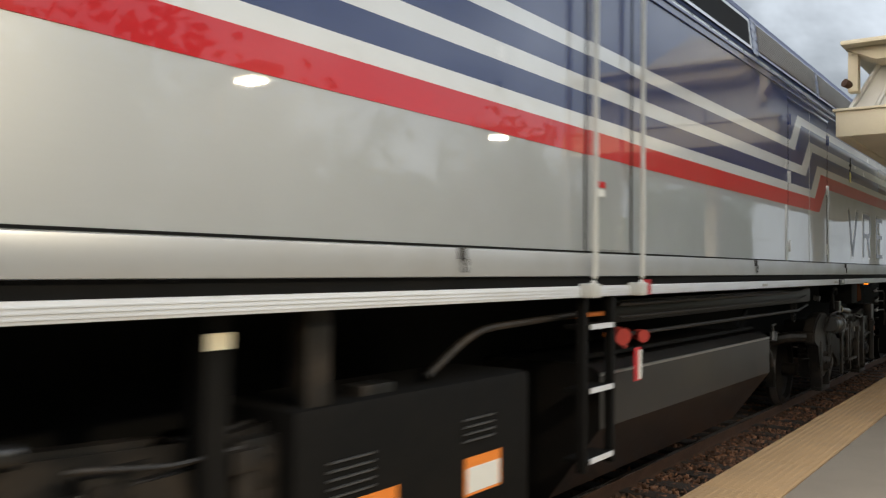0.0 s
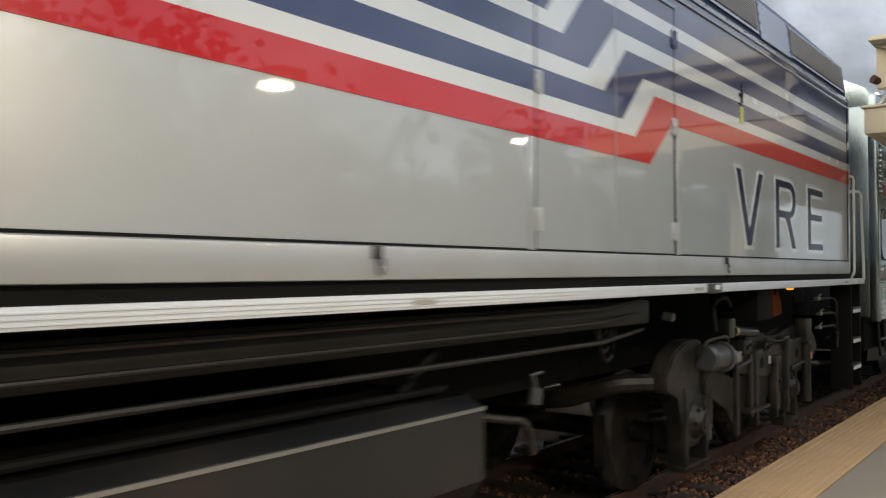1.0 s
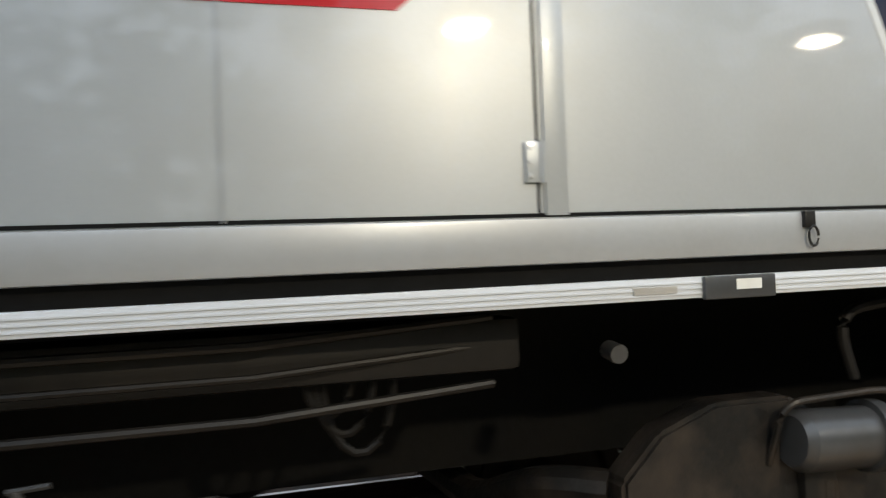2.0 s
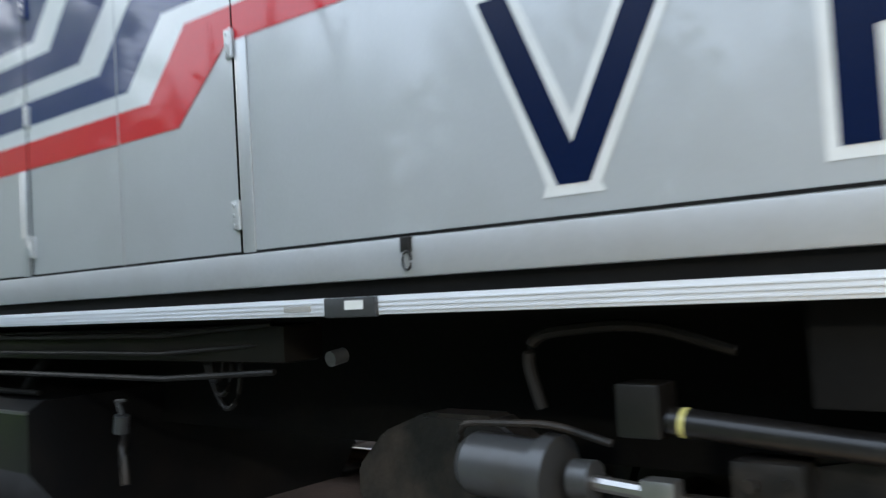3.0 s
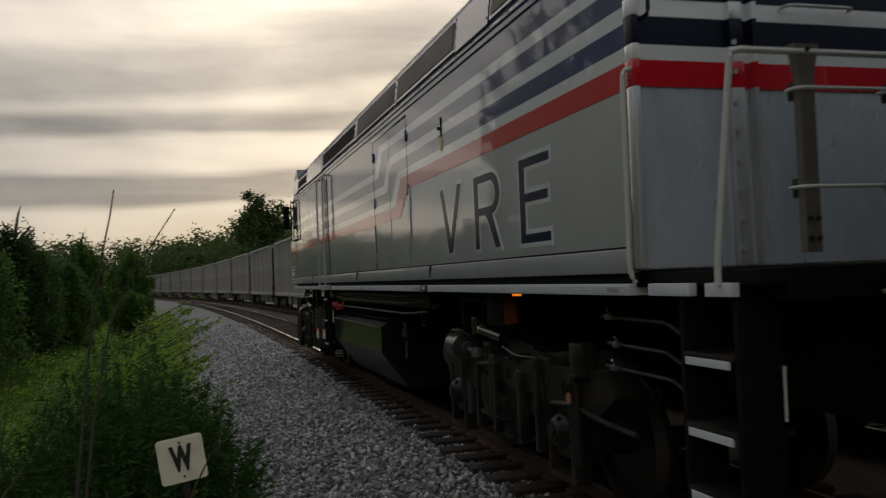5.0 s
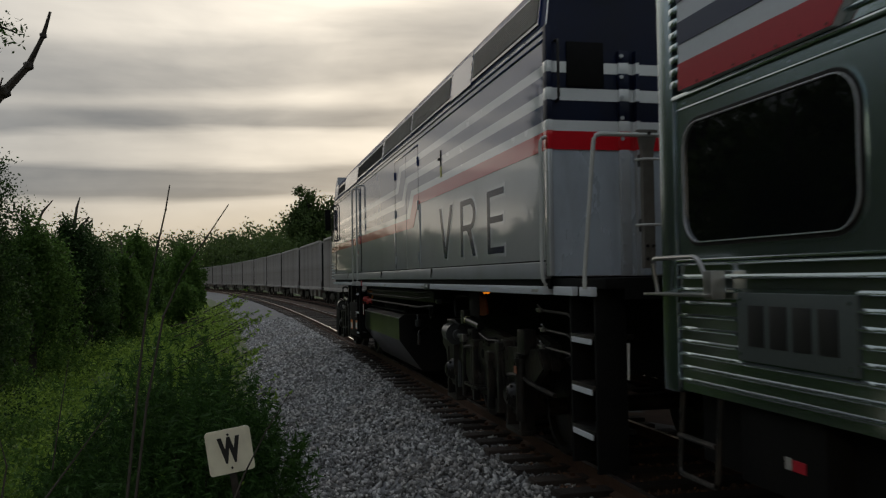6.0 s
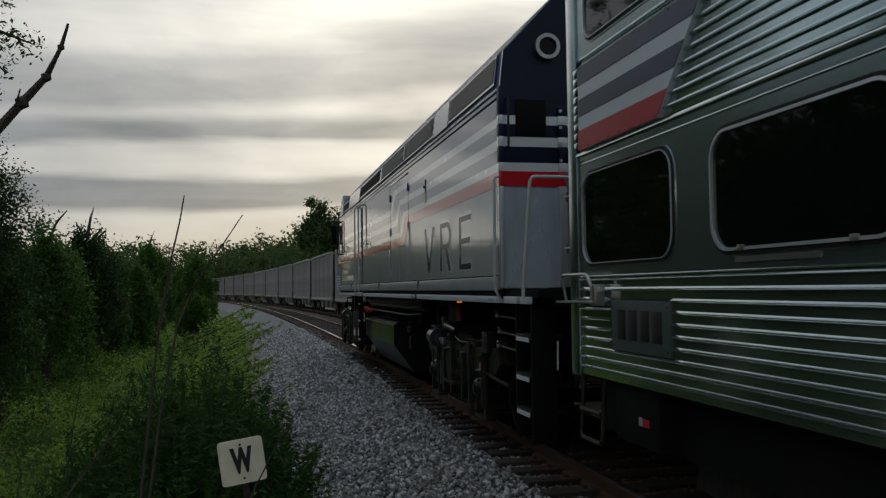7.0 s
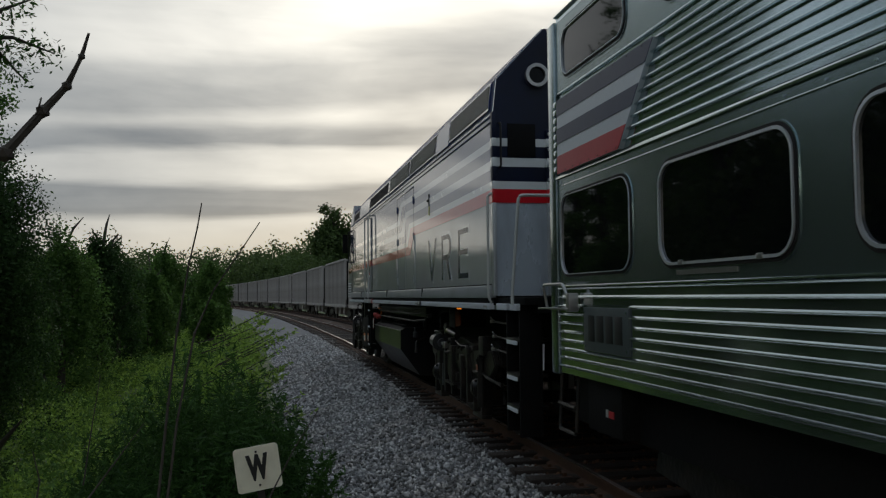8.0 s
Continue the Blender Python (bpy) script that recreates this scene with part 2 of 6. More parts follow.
M["stone"] = material("granite_stone", (0.285, 0.283, 0.282), 0.85, 0, 0.4, 30, 1.2, bump=0.3, dirt=(0.20, 0.165, 0.13), dirt_amount=0.45)
M["rust_bed"] = material("rusty_track_bed", (0.085, 0.048, 0.030), 0.9, 0, 0.5, 22, 2.0, bump=1.0, dirt=(0.036, 0.025, 0.019), dirt_amount=0.6)
M["sleeper"] = material("creosoted_timber", (0.022, 0.015, 0.011), 0.85, 0, 0.45, 14, 2.0, bump=0.8, stretch=(6, 0.6, 6), per_object=0.45, dirt=(0.045, 0.030, 0.021), dirt_amount=0.5)
M["rust"] = material("rusty_rail", (0.095, 0.046, 0.025), 0.75, 0.2, 0.35, 30, 3, bump=0.3, dirt=(0.045, 0.026, 0.017), dirt_amount=0.6)
M["railhead"] = material("polished_rail_head", (0.45, 0.40, 0.36), 0.28, 0.9, 0.1, 30, 3, stretch=(0.2, 3, 1))
M["concrete"] = material("platform_concrete", (0.215, 0.180, 0.140), 0.85, 0, 0.12, 60, 1.5, bump=0.3, dirt=(0.18, 0.15, 0.115), dirt_amount=0.5)
M["tactile"] = material("tan_tactile_paving", (0.37, 0.235, 0.115), 0.7, 0, 0.1, 50, 1.5, dirt=(0.27, 0.18, 0.10), dirt_amount=0.5)
M["cream"] = material("cream_metal_fascia", (0.66, 0.58, 0.42), 0.5, 0, 0.05, 40, 1.5, dirt=(0.5, 0.42, 0.3), dirt_amount=0.4)
M["roof_metal"] = material("white_ribbed_metal", (0.62, 0.61, 0.57), 0.45, 0.1, 0.05, 40, 1.5, dirt=(0.42, 0.38, 0.32), dirt_amount=0.5)
M["lamp"] = material("lamp_lens", (1.0, 0.87, 0.62), 0.4, emit=18.0)
M["pole"] = material("bronze_lamp_pole", (0.05, 0.045, 0.04), 0.5, 0.4, 0.1, 30, 3)
M["chrome"] = material("bright_window_trim", (0.72, 0.75, 0.78), 0.32, 0.7, 0.06, 40, 4)
# dark plate with the amber marker lamp's light painted in as orange
M["amber_lit"] = material("dark_rusty_plate", (0.085, 0.022, 0.005), 0.8, 0.0, 0.35, 20, 4, bump=0.3, spec=0.05)
M["stripe_red"] = material("faded_red_film", (0.42, 0.022, 0.036), 0.3, 0, 0.1, 30, 2, spec=0.4)
M["stripe_navy"] = material("faded_navy_film", (0.030, 0.042, 0.085), 0.3, 0, 0.1, 30, 2, spec=0.4)
M["stripe_pale"] = material("faded_grey_film", (0.56, 0.59, 0.62), 0.3, 0.1, 0.06, 30, 2, spec=0.4)
M["plate_pale"] = material("dusty_label", (0.36, 0.36, 0.32), 0.6, 0, 0.1, 30, 5)
M["plate_grey"] = material("dull_grey_panel", (0.085, 0.100, 0.098), 0.45, 0.2, 0.12, 30, 3, spec=0.25)
M["grass"] = material("rough_grass_ground", (0.060, 0.085, 0.030), 0.9, 0, 0.4, 8, 0.5, bump=0.8, dirt=(0.10, 0.085, 0.045), dirt_amount=0.5)
M["hopper"] = material("weathered_hopper_steel", (0.45, 0.42, 0.39), 0.55, 0.15, 0.12, 20, 0.8, dirt=(0.27, 0.225, 0.19), dirt_amount=0.5, per_object=0.12)
M["bark"] = material("grey_brown_bark", (0.048, 0.039, 0.030), 0.9, 0, 0.35, 25, 4, bump=0.8, stretch=(1, 1, 0.3))
M["leaf_bush"] = leafy("juniper_leaves", (0.007, 0.023, 0.007), (0.070, 0.150, 0.032))
M["leaf_tree"] = leafy("tree_leaves", (0.016, 0.046, 0.010), (0.135, 0.240, 0.050))
M["leaf_dark"] = leafy("shaded_tree_leaves", (0.007, 0.022, 0.007), (0.060, 0.115, 0.030))
M["leaf_weed"] = leafy("weed_leaves", (0.028, 0.075, 0.010), (0.33, 0.48, 0.085))
M["leaf_far"] = leafy("woodland_leaves", (0.026, 0.050, 0.016), (0.10, 0.145, 0.042))
M["sign"] = material("cream_sign_plate", (0.80, 0.745, 0.58), 0.5, 0, 0.05, 30, 8, dirt=(0.5, 0.45, 0.34), dirt_amount=0.4)
M["ink"] = material("black_sign_ink", (0.012, 0.012, 0.012), 0.5)


# ---- mesh tools ----
def box(bm, x0, x1, y0, y1, z0, z1, bevel=0.0):
    geom = bmesh.ops.create_cube(bm, size=1.0, matrix=Matrix.LocRotScale(((x0 + x1) / 2, (y0 + y1) / 2, (z0 + z1) / 2), None, (abs(x1 - x0), abs(y1 - y0), abs(z1 - z0))))
    if bevel:
        edges = {e for v in geom["verts"] for e in v.link_edges}
        bmesh.ops.bevel(bm, geom=list(edges), offset=bevel, segments=2, affect="EDGES", profile=0.6)
    return bm


def rod(bm, a, b, r, seg=10, r2=None):
    a, b = Vector(a), Vector(b)
    q = (b - a).to_track_quat("Z", "Y")
    bmesh.ops.create_cone(bm, cap_ends=True, segments=seg, radius1=r, radius2=r if r2 is None else r2, depth=(b - a).length,
                          matrix=Matrix.LocRotScale((a + b) / 2, q, None))
    return bm


def tube(bm, pts, r, seg=8):
    """A bent round bar through the points."""
    pts = [Vector(p) for p in pts]
    rings = []
    for i, p in enumerate(pts):
        d = (pts[min(i + 1, len(pts) - 1)] - pts[max(i - 1, 0)]).normalized()
        side = d.cross(Vector((0, 0, 1)) if abs(d.z) < 0.9 else Vector((1, 0, 0))).normalized()
        other = d.cross(side)
        rr = r[i] if isinstance(r, (list, tuple)) else r
        rings.append([bm.verts.new(p + side * math.cos(k * math.tau / seg) * rr + other * math.sin(k * math.tau / seg) * rr) for k in range(seg)])
    for a, b in zip(rings, rings[1:]):
        for k in range(seg):
            bm.faces.new((a[k], a[(k + 1) % seg], b[(k + 1) % seg], b[k]))
    bm.faces.new(rings[0][::-1])
    bm.faces.new(rings[-1])
    return bm


def bend(pts, r, n=4):
    """The points with their inner corners rounded."""
    pts = [Vector(p) for p in pts]
    out = [pts[0]]
    for a, b, c in zip(pts, pts[1:], pts[2:]):
        p, q = b + (a - b).normalized() * r, b + (c - b).normalized() * r
        for i in range(n + 1):
            t = i / n
            out.append(p * (1 - t) ** 2 + b * 2 * t * (1 - t) + q * t * t)
    return out + [pts[-1]]


def prism(bm, outline, axis, a, b):
    """A solid with that outline (two coordinates in the order of the other axes), from a to b along the axis."""
    def put(p, q, w):
        return {"x": (w, p, q), "y": (p, w, q), "z": (p, q, w)}[axis]
    lo = [bm.verts.new(put(p, q, a)) for p, q in outline]
    hi = [bm.verts.new(put(p, q, b)) for p, q in outline]
    n = len(outline)
    bm.faces.new(lo)
    bm.faces.new(hi[::-1])
    for i in range(n):
        bm.faces.new((lo[i], hi[i], hi[(i + 1) % n], lo[(i + 1) % n]))
    return bm


def finish(bm, name, mat, smooth=30):
    bmesh.ops.recalc_face_normals(bm, faces=bm.faces)
    me = bpy.data.meshes.new(name)
    bm.to_mesh(me)
    bm.free()
    me.materials.append(mat)
    if smooth:
        me.shade_smooth()
        me.set_sharp_from_angle(angle=radians(smooth))
    return me


def part(name, bm, mat, parent=None, label="", smooth=30):
    ob = new(name, finish(bm, name, mat, smooth))
    if parent is not None:
        ob.parent = parent
    if label:
        tagged(ob, label)
    return ob


def again(ob, m, parent=None):
    """One more part on the same mesh."""
    o = new(ob.name.split(".")[0], ob.data)
    o.parent = parent if parent is not None else ob.parent
    o.matrix_local = m
    if "label" in ob:
        o["label"] = ob["label"]
    return o


def B():
    return bmesh.new()


def raw(name, verts, faces, mat, smooth=False):
    me = bpy.data.meshes.new(name)
    me.from_pydata(verts, [], faces)
    me.materials.append(mat)
    if smooth:
        me.shade_smooth()
    return new(name, me)


def bow(x):
    """How far the line has curved to the south at x."""
    d = max(0.0, -x - 22.0)
    return -d * d / 2200.0


def rounded(x0, x1, z0, z1, r, n=6):
    out = []
    for cx, cz, a0 in ((x1 - r, z1 - r, 0), (x0 + r, z1 - r, 90), (x0 + r, z0 + r, 180), (x1 - r, z0 + r, 270)):
        for i in range(n + 1):
            a = radians(a0 + 90 * i / n)
            out.append((cx + r * math.cos(a), cz + r * math.sin(a)))
    return out


def ring(bm, outer, inner, axis, a, b):
    """A frame between two outlines of as many points."""
    def put(p, q, w):
        return {"x": (w, p, q), "y": (p, w, q), "z": (p, q, w)}[axis]
    n = len(outer)
    v = [[bm.verts.new(put(p, q, w)) for p, q in o] for o in (outer, inner) for w in (a, b)]
    for i in range(n):
        j = (i + 1) % n
        bm.faces.new((v[0][i], v[0][j], v[2][j], v[2][i]))
        bm.faces.new((v[1][i], v[1][j], v[3][j], v[3][i]))
        bm.faces.new((v[0][i], v[0][j], v[1][j], v[1][i]))
        bm.faces.new((v[2][i], v[2][j], v[3][j], v[3][i]))
    return bm

# ---- ground, tracks, platform ----
def strip(name, ys, zs, x0, x1, step, mat, rough=0.0, seed=1):
    """A long sheet that follows the curve of the line; ys and zs give its section."""
    rng = random.Random(seed)
    n = max(2, int((x1 - x0) / step) + 1)
    verts, faces = [], []
    for i in range(n):
        x = x0 + (x1 - x0) * i / (n - 1)
        for y, z in zip(ys, zs):
            verts.append((x, y + bow(x), z + (rng.uniform(-rough, rough) if rough else 0)))
    w = len(ys)
    for i in range(n - 1):
        for j in range(w - 1):
            faces.append((i * w + j, (i + 1) * w + j, (i + 1) * w + j + 1, i * w + j + 1))
    return raw(name, verts, faces, mat, True)


def ground_height(x, y):
    """Rough ground beside the line."""
    d = max(0.0, -3.6 - (y - bow(x)))
    z = -0.62 - 0.5 * min(1.0, d / 4.0) + 0.16 * math.sin(x * 0.31 + y * 0.2) * min(1, d / 3)
    if d > 30:
        z += (d - 30) * 0.01
    return z


def build_ground():
    xs = [-2600, -1200, -600, -400, -300] + [-260 + 5 * i for i in range(72)] + [130, 250, 600, 1200, 2600]
    ys = [-2600, -1200, -500, -250, -150, -100, -70] + [-50 + 2 * i for i in range(40)] + [45, 80, 150, 400, 1200, 2600]
    verts = []
    for x in xs:
        for y in ys:
            verts.append((x, y, min(ground_height(x, y), 3.0) if y < 0 else -0.75))
    w = len(ys)
    faces = [(i * w + j, (i + 1) * w + j, (i + 1) * w + j + 1, i * w + j + 1) for i in range(len(xs) - 1) for j in range(w - 1)]
    tagged(raw("ground", verts, faces, M["grass"], True), "rough green grassy ground beside the railway", "ground", kind="structure")


def ballast_height(y):
    """Section of the stone bed, y from the near track's middle line."""
    if y < -2.0:
        return -0.20 - (-2.0 - y) * 0.26
    return -0.20


build_ground()
b_ys = [-4.4, -3.8, -3.3, -2.8, -2.3, -2.0, -1.4, -0.7, 0, 0.7, 1.4, 2.2, 3, 4, 5, 6, 7.5]
b_zs = [-0.86, -0.66, -0.53, -0.40, -0.27, -0.20, -0.19, -0.19, -0.19, -0.19, -0.19, -0.22, -0.2, -0.19, -0.19, -0.22, -0.8]
tagged(strip("ballast_bed", b_ys, b_zs, -420, 90, 0.8, M["ballast"], 0.018), "grey crushed granite ballast bed under the rails", "ballast", kind="structure")
tagged(strip("stained_bed", [-1.12, -0.7, 0, 0.7, 1.12], [-0.182, -0.168, -0.16, -0.168, -0.182], -420, 90, 0.8, M["rust_bed"], 0.012, 3),
       "brown rust-stained ballast between the rails", "ballast", kind="structure")


tagged(strip("stained_bed", [1.12, 1.6, 2.4, 3.2, 4.0, 4.8, 6.0], [-0.186, -0.19, -0.20, -0.178, -0.165, -0.175, -0.185], -420, 90, 0.8, M["rust_bed"], 0.010, 5),
       "brown stained ballast under the second track", "ballast", kind="structure")


def rail_pair(cy, label):
    track = tagged(new("railway_track"), label, "track", kind="structure")
    prof = [(-0.07, -0.16), (0.07, -0.16), (0.07, -0.145), (0.012, -0.12), (0.012, -0.045), (0.036, -0.035), (0.036, -0.004), (0.03, 0), (-0.03, 0), (-0.036, -0.004), (-0.036, -0.035), (-0.012, -0.045), (-0.012, -0.12), (-0.07, -0.145)]
    for side in (-0.7525, 0.7525):
        xs = list(np.linspace(-420, -20, 60)) + [90]
        verts = [(x, cy + side + p + bow(x), z) for x in xs for p, z in prof]
        n = len(prof)
        faces = [(i * n + j, (i + 1) * n + j, (i + 1) * n + (j + 1) % n, i * n + (j + 1) % n) for i in range(len(xs) - 1) for j in range(n)]
        r = raw("rail", verts, faces, M["rust"])
        r.data.materials.append(M["railhead"])
        for f in r.data.polygons:
            if f.index % n == 7:
                f.material_index = 1
        r.parent = track
    return track


near_track = rail_pair(0.0, "rusty-sided steel rails on timber sleepers, polished tops")
far_track = rail_pair(3.96, "second pair of steel rails on timber sleepers")


def build_platform():
    pf = tagged(new("platform"), "low concrete station platform with a tan tactile edge", "platform", kind="structure")
    part("slab", box(B(), -1.6, 70, -9.5, -2.355, -0.9, 0.2, 0.012), M["concrete"], pf)
    part("edge_beam", box(B(), -1.6, 70, -2.353, -1.75, -0.3, 0.190, 0.01), M["concrete"], pf)
    for i in range(58):
        x = -1.6 + i * 1.22
        part("tactile_tile", box(B(), x + 0.002, x + 1.216, -2.348, -1.735, 0.18, 0.203, 0.004), M["tactile"], pf)
    dome = []
    faces = []
    nx = int(26 / 0.06)
    for i in range(nx):
        for j in range(10):
            cx, cy = -1.2 + 3.5 + i * 0.06, -2.32 + j * 0.062
            b = len(dome)
            for r, z in ((0.019, 0.2025), (0.010, 0.2085)):
                for a in range(6):
                    dome.append((cx + r * math.cos(a * math.tau / 6), cy + r * math.sin(a * math.tau / 6), z))
            for a in range(6):
                faces.append((b + a, b + (a + 1) % 6, b + 6 + (a + 1) % 6, b + 6 + a))
            faces.append(tuple(b + 6 + a for a in range(6)))
    d = raw("tactile_domes", dome, faces, M["tactile"])
    d.parent = pf
    tagged(d, kind="stuff")


build_platform()

# ---- the locomotive: x along the train (nose at -x), z from the rail ----
SIDE = -1.6
loco = tagged(new("locomotive"), "silver, blue, white and red diesel passenger locomotive on the near track", "locomotive")


def flat(outline, y, depth=0.004):
    """A thin plate on the near side with that outline in x and z."""
    return prism(B(), outline, "y", y, y - depth)


# body shell
body_sec = [(-1.6, 1.90), (-1.6, 4.04), (-1.588, 4.07), (-1.545, 4.45), (-0.96, 5.08), (0.96, 5.08), (1.545, 4.45), (1.588, 4.07), (1.6, 4.04), (1.6, 1.90)]
part("body_shell", prism(B(), body_sec, "x", -12.0, 5.40), M["silver"], loco, smooth=0)
M["roof_blue"] = material("blue_roof_paint", (0.006, 0.020, 0.085), 0.55, 0, 0.15, 30, 1.5, dirt=(0.03, 0.03, 0.035), dirt_amount=0.4, spec=0.15)
roof_sec = [(-1.592, 4.075), (-1.549, 4.453), (-0.962, 5.088), (0.962, 5.088), (1.549, 4.453), (1.592, 4.075), (1.5, 4.06), (-1.5, 4.06)]
part("roof", prism(B(), roof_sec, "x", -12.0, 5.405), M["roof_blue"], loco, "dark blue sloped roof edge", smooth=0)
part("underframe", box(B(), -13.2, 6.5, -1.40, 1.40, 1.72, 1.88), M["black"], loco)
part("centre_sill", box(B(), -13.2, 6.8, -0.55, 0.55, 1.0, 1.72), M["black"], loco)
part("sill_belt", box(B(), -12.0, 5.36, -1.632, -1.55, 1.875, 2.022, 0.014), M["belt"], loco)
part("recess", box(B(), -12.0, 5.40, -1.585, -1.45, 1.79, 1.879), M["black"], loco)
part("reflective_strip", box(B(), -12.2, 5.36, -1.634, -1.50, 1.742, 1.812, 0.004), M["reflective"], loco, "ribbed white reflective strip along the sill")
for k in range(3):
    part("strip_rib", box(B(), -12.2, 5.36, -1.638, -1.632, 1.755 + k * 0.018, 1.761 + k * 0.018), M["reflective"], loco)

# painted bands, which step up behind the engine-room door
LOW_U = (-0.55, -0.79, -0.98, -1.25, -1.45, -1.78, -1.97)
HIGH_U = (-0.15, -0.46, -0.65, -0.92, -1.10, -1.48, -1.66)
BAND_Z = (2.66, 2.82, 2.912, 3.055, 3.16, 3.305, 3.40)
RISE = 0.325


def edge(i, front=-12.0, rear=5.395):
    return [(front, BAND_Z[i]), (LOW_U[i], BAND_Z[i]), (HIGH_U[i], BAND_Z[i] + RISE), (rear, BAND_Z[i] + RISE)]


for i, colour in enumerate(("red", "white", "blue", "white", "blue", "white")):
    part(colour + "_band", flat(edge(i) + edge(i + 1)[::-1], SIDE), M[colour], loco, f"glossy {colour} painted band")
part("blue_field", flat(edge(6) + [(5.395, 4.035), (-12.0, 4.035)], SIDE), M["blue"], loco, "glossy dark blue painted upper side")

# cornice under the roof slope
for z in (3.93, 4.0):
    part("cornice", box(B(), -12.0, 5.40, -1.618, -1.6, z, z + 0.016, 0.004), M["blue"], loco)
bm = B()
for k in range(36):
    rod(bm, (-11.9 + k * 0.48, -1.60, 4.045), (-11.9 + k * 0.48, -1.608, 4.045), 0.008, 6)
tagged(part("rivet_row", bm, M["iron"], loco), kind="stuff")

# vents on the roof slope
slope_a, slope_b = Vector((0, -1.592, 4.085)), Vector((0, -1.549, 4.453))
slope_d = (slope_b - slope_a).normalized()
slope_n = Vector((0, -slope_d.z, slope_d.y))


M["screen"] = material("dusty_intake_screen", (0.020, 0.015, 0.014), 0.8, 0.0, 0.35, 60, 3, dirt=(0.03, 0.022, 0.018), dirt_amount=0.6)


def vent(u0, u1, slats, lo=0.02, hi=0.355):
    v = part("roof_vent", B(), M["louvre"], loco)
    for a, b, c, d in ((u0, u1, lo, lo + 0.03), (u0, u1, hi - 0.03, hi), (u0, u0 + 0.04, lo, hi), (u1 - 0.04, u1, lo, hi)):
        bm = B()
        quad = [slope_a + slope_d * s + slope_n * h for s, h in ((c, 0.0), (d, 0.0), (d, 0.014), (c, 0.014))]
        prism(bm, [(q.y, q.z) for q in quad], "x", a, b)
        part("vent_frame", bm, M["silver"] if not slats else M["blue"], v)
    bm = B()
    quad = [slope_a + slope_d * s + slope_n * h for s, h in ((lo, 0.012), (hi, 0.012), (hi, -0.05), (lo, -0.05))]
    prism(bm, [(q.y, q.z) for q in quad], "x", u0 + 0.02, u1 - 0.02)
    part("vent_opening", bm, M["screen"] if slats else M["black"], v)
    if slats:
        bm = B()
        for k in range(slats):
            s = lo + 0.04 + (hi - lo - 0.08) * k / (slats - 1)
            quad = [slope_a + slope_d * (s + ds) + slope_n * h for ds, h in ((0, 0.010), (0.009, 0.010), (0.008, 0.026), (0.001, 0.026))]
            prism(bm, [(q.y, q.z) for q in quad], "x", u0 + 0.04, u1 - 0.04)
        part("vent_slats", bm, M["louvre"], v)


vent(3.0, 5.28, 13)
vent(-0.55, 1.95, 13)
vent(-3.25, -0.65, 13)
vent(-7.0, -3.45, 0, 0.03, 0.34)
vent(-11.1, -9.4, 0, 0.03, 0.28)

# plain glossy panels and riveted posts between the vents
for u0, u1 in ((1.98, 2.97), (-0.63, -0.57), (-3.43, -3.27), (-9.38, -7.02), (-11.98, -11.12)):
    quad = [slope_a + slope_d * q + slope_n * h for q, h in ((0.0, 0.0), (0.362, 0.0), (0.362, 0.016), (0.0, 0.016))]
    slope_panel = part("slope_panel", prism(B(), [(q.y, q.z) for q in quad], "x", u0, u1), M["blue"], loco, smooth=0)
    for u in (u0 + 0.025, u1 - 0.025):
        for q in (0.06, 0.15, 0.24, 0.33):
            c = slope_a + slope_d * q + slope_n * 0.015
            part("rivet", rod(B(), (u, c.y, c.z), (u, c.y + slope_n.y * 0.008, c.z + slope_n.z * 0.008), 0.008, 6), M["iron"], slope_panel)

# side doors, seams and hinges
def seam(u, z0, z1, w=0.012):
    part("panel_seam", box(B(), u - w / 2, u + w / 2, -1.609, -1.6, z0, z1), M["black"], loco)


for u in (-2.085, -1.08, -0.105):
    part("panel_seam", box(B(), u - 0.0035, u + 0.0035, -1.6065, -1.6, 2.03, 3.86), M["black"] if u != -1.08 else M["belt"], loco)
seam(-7.15, 2.03, 3.9)
seam(-6.42, 2.03, 3.9)
seam(-11.6, 2.03, 3.9, 0.008)
part("door_post", box(B(), -0.085, -0.005, -1.612, -1.6, 2.03, 2.98, 0.004), M["silver"], loco)
part("door_post", box(B(), -2.175, -2.10, -1.612, -1.6, 2.03, 2.655, 0.004), M["silver"], loco)
part("door_header", box(B(), -2.09, -0.105, -1.615, -1.6, 3.85, 3.875, 0.004), M["blue"], loco)
part("belt_gap", box(B(), -11.9, 5.36, -1.604, -1.6, 2.026, 2.038), M["black"], loco)
for u in (-0.12, -2.07):
    for z in (2.2, 2.97, 3.62):
        hinge = B()
        box(hinge, u - 0.03, u + 0.03, -1.616, -1.6, z - 0.065, z + 0.065, 0.003)
        for k in (-0.045, 0, 0.045):
            rod(hinge, (u - 0.015, -1.615, z + k), (u - 0.015, -1.622, z + k), 0.008, 6)
        rod(hinge, (u + 0.025, -1.618, z - 0.065), (u + 0.025, -1.618, z + 0.065), 0.008, 8)
        part("hinge", hinge, M["silver"] if z < 3.3 else M["blue"], loco)
for u in (0.90, -3.45, -8.6):
    clip = B()
    box(clip, u - 0.022, u + 0.022, -1.650, -1.62, 1.965, 2.022, 0.004)
    tube(clip, [(u + 0.01 + 0.02 * math.cos(a), -1.650, 1.935 + 0.035 * math.sin(a)) for a in np.linspace(0, 6.0, 14)], 0.005, 6)
    part("jacking_clip", clip, M["iron"], loco)
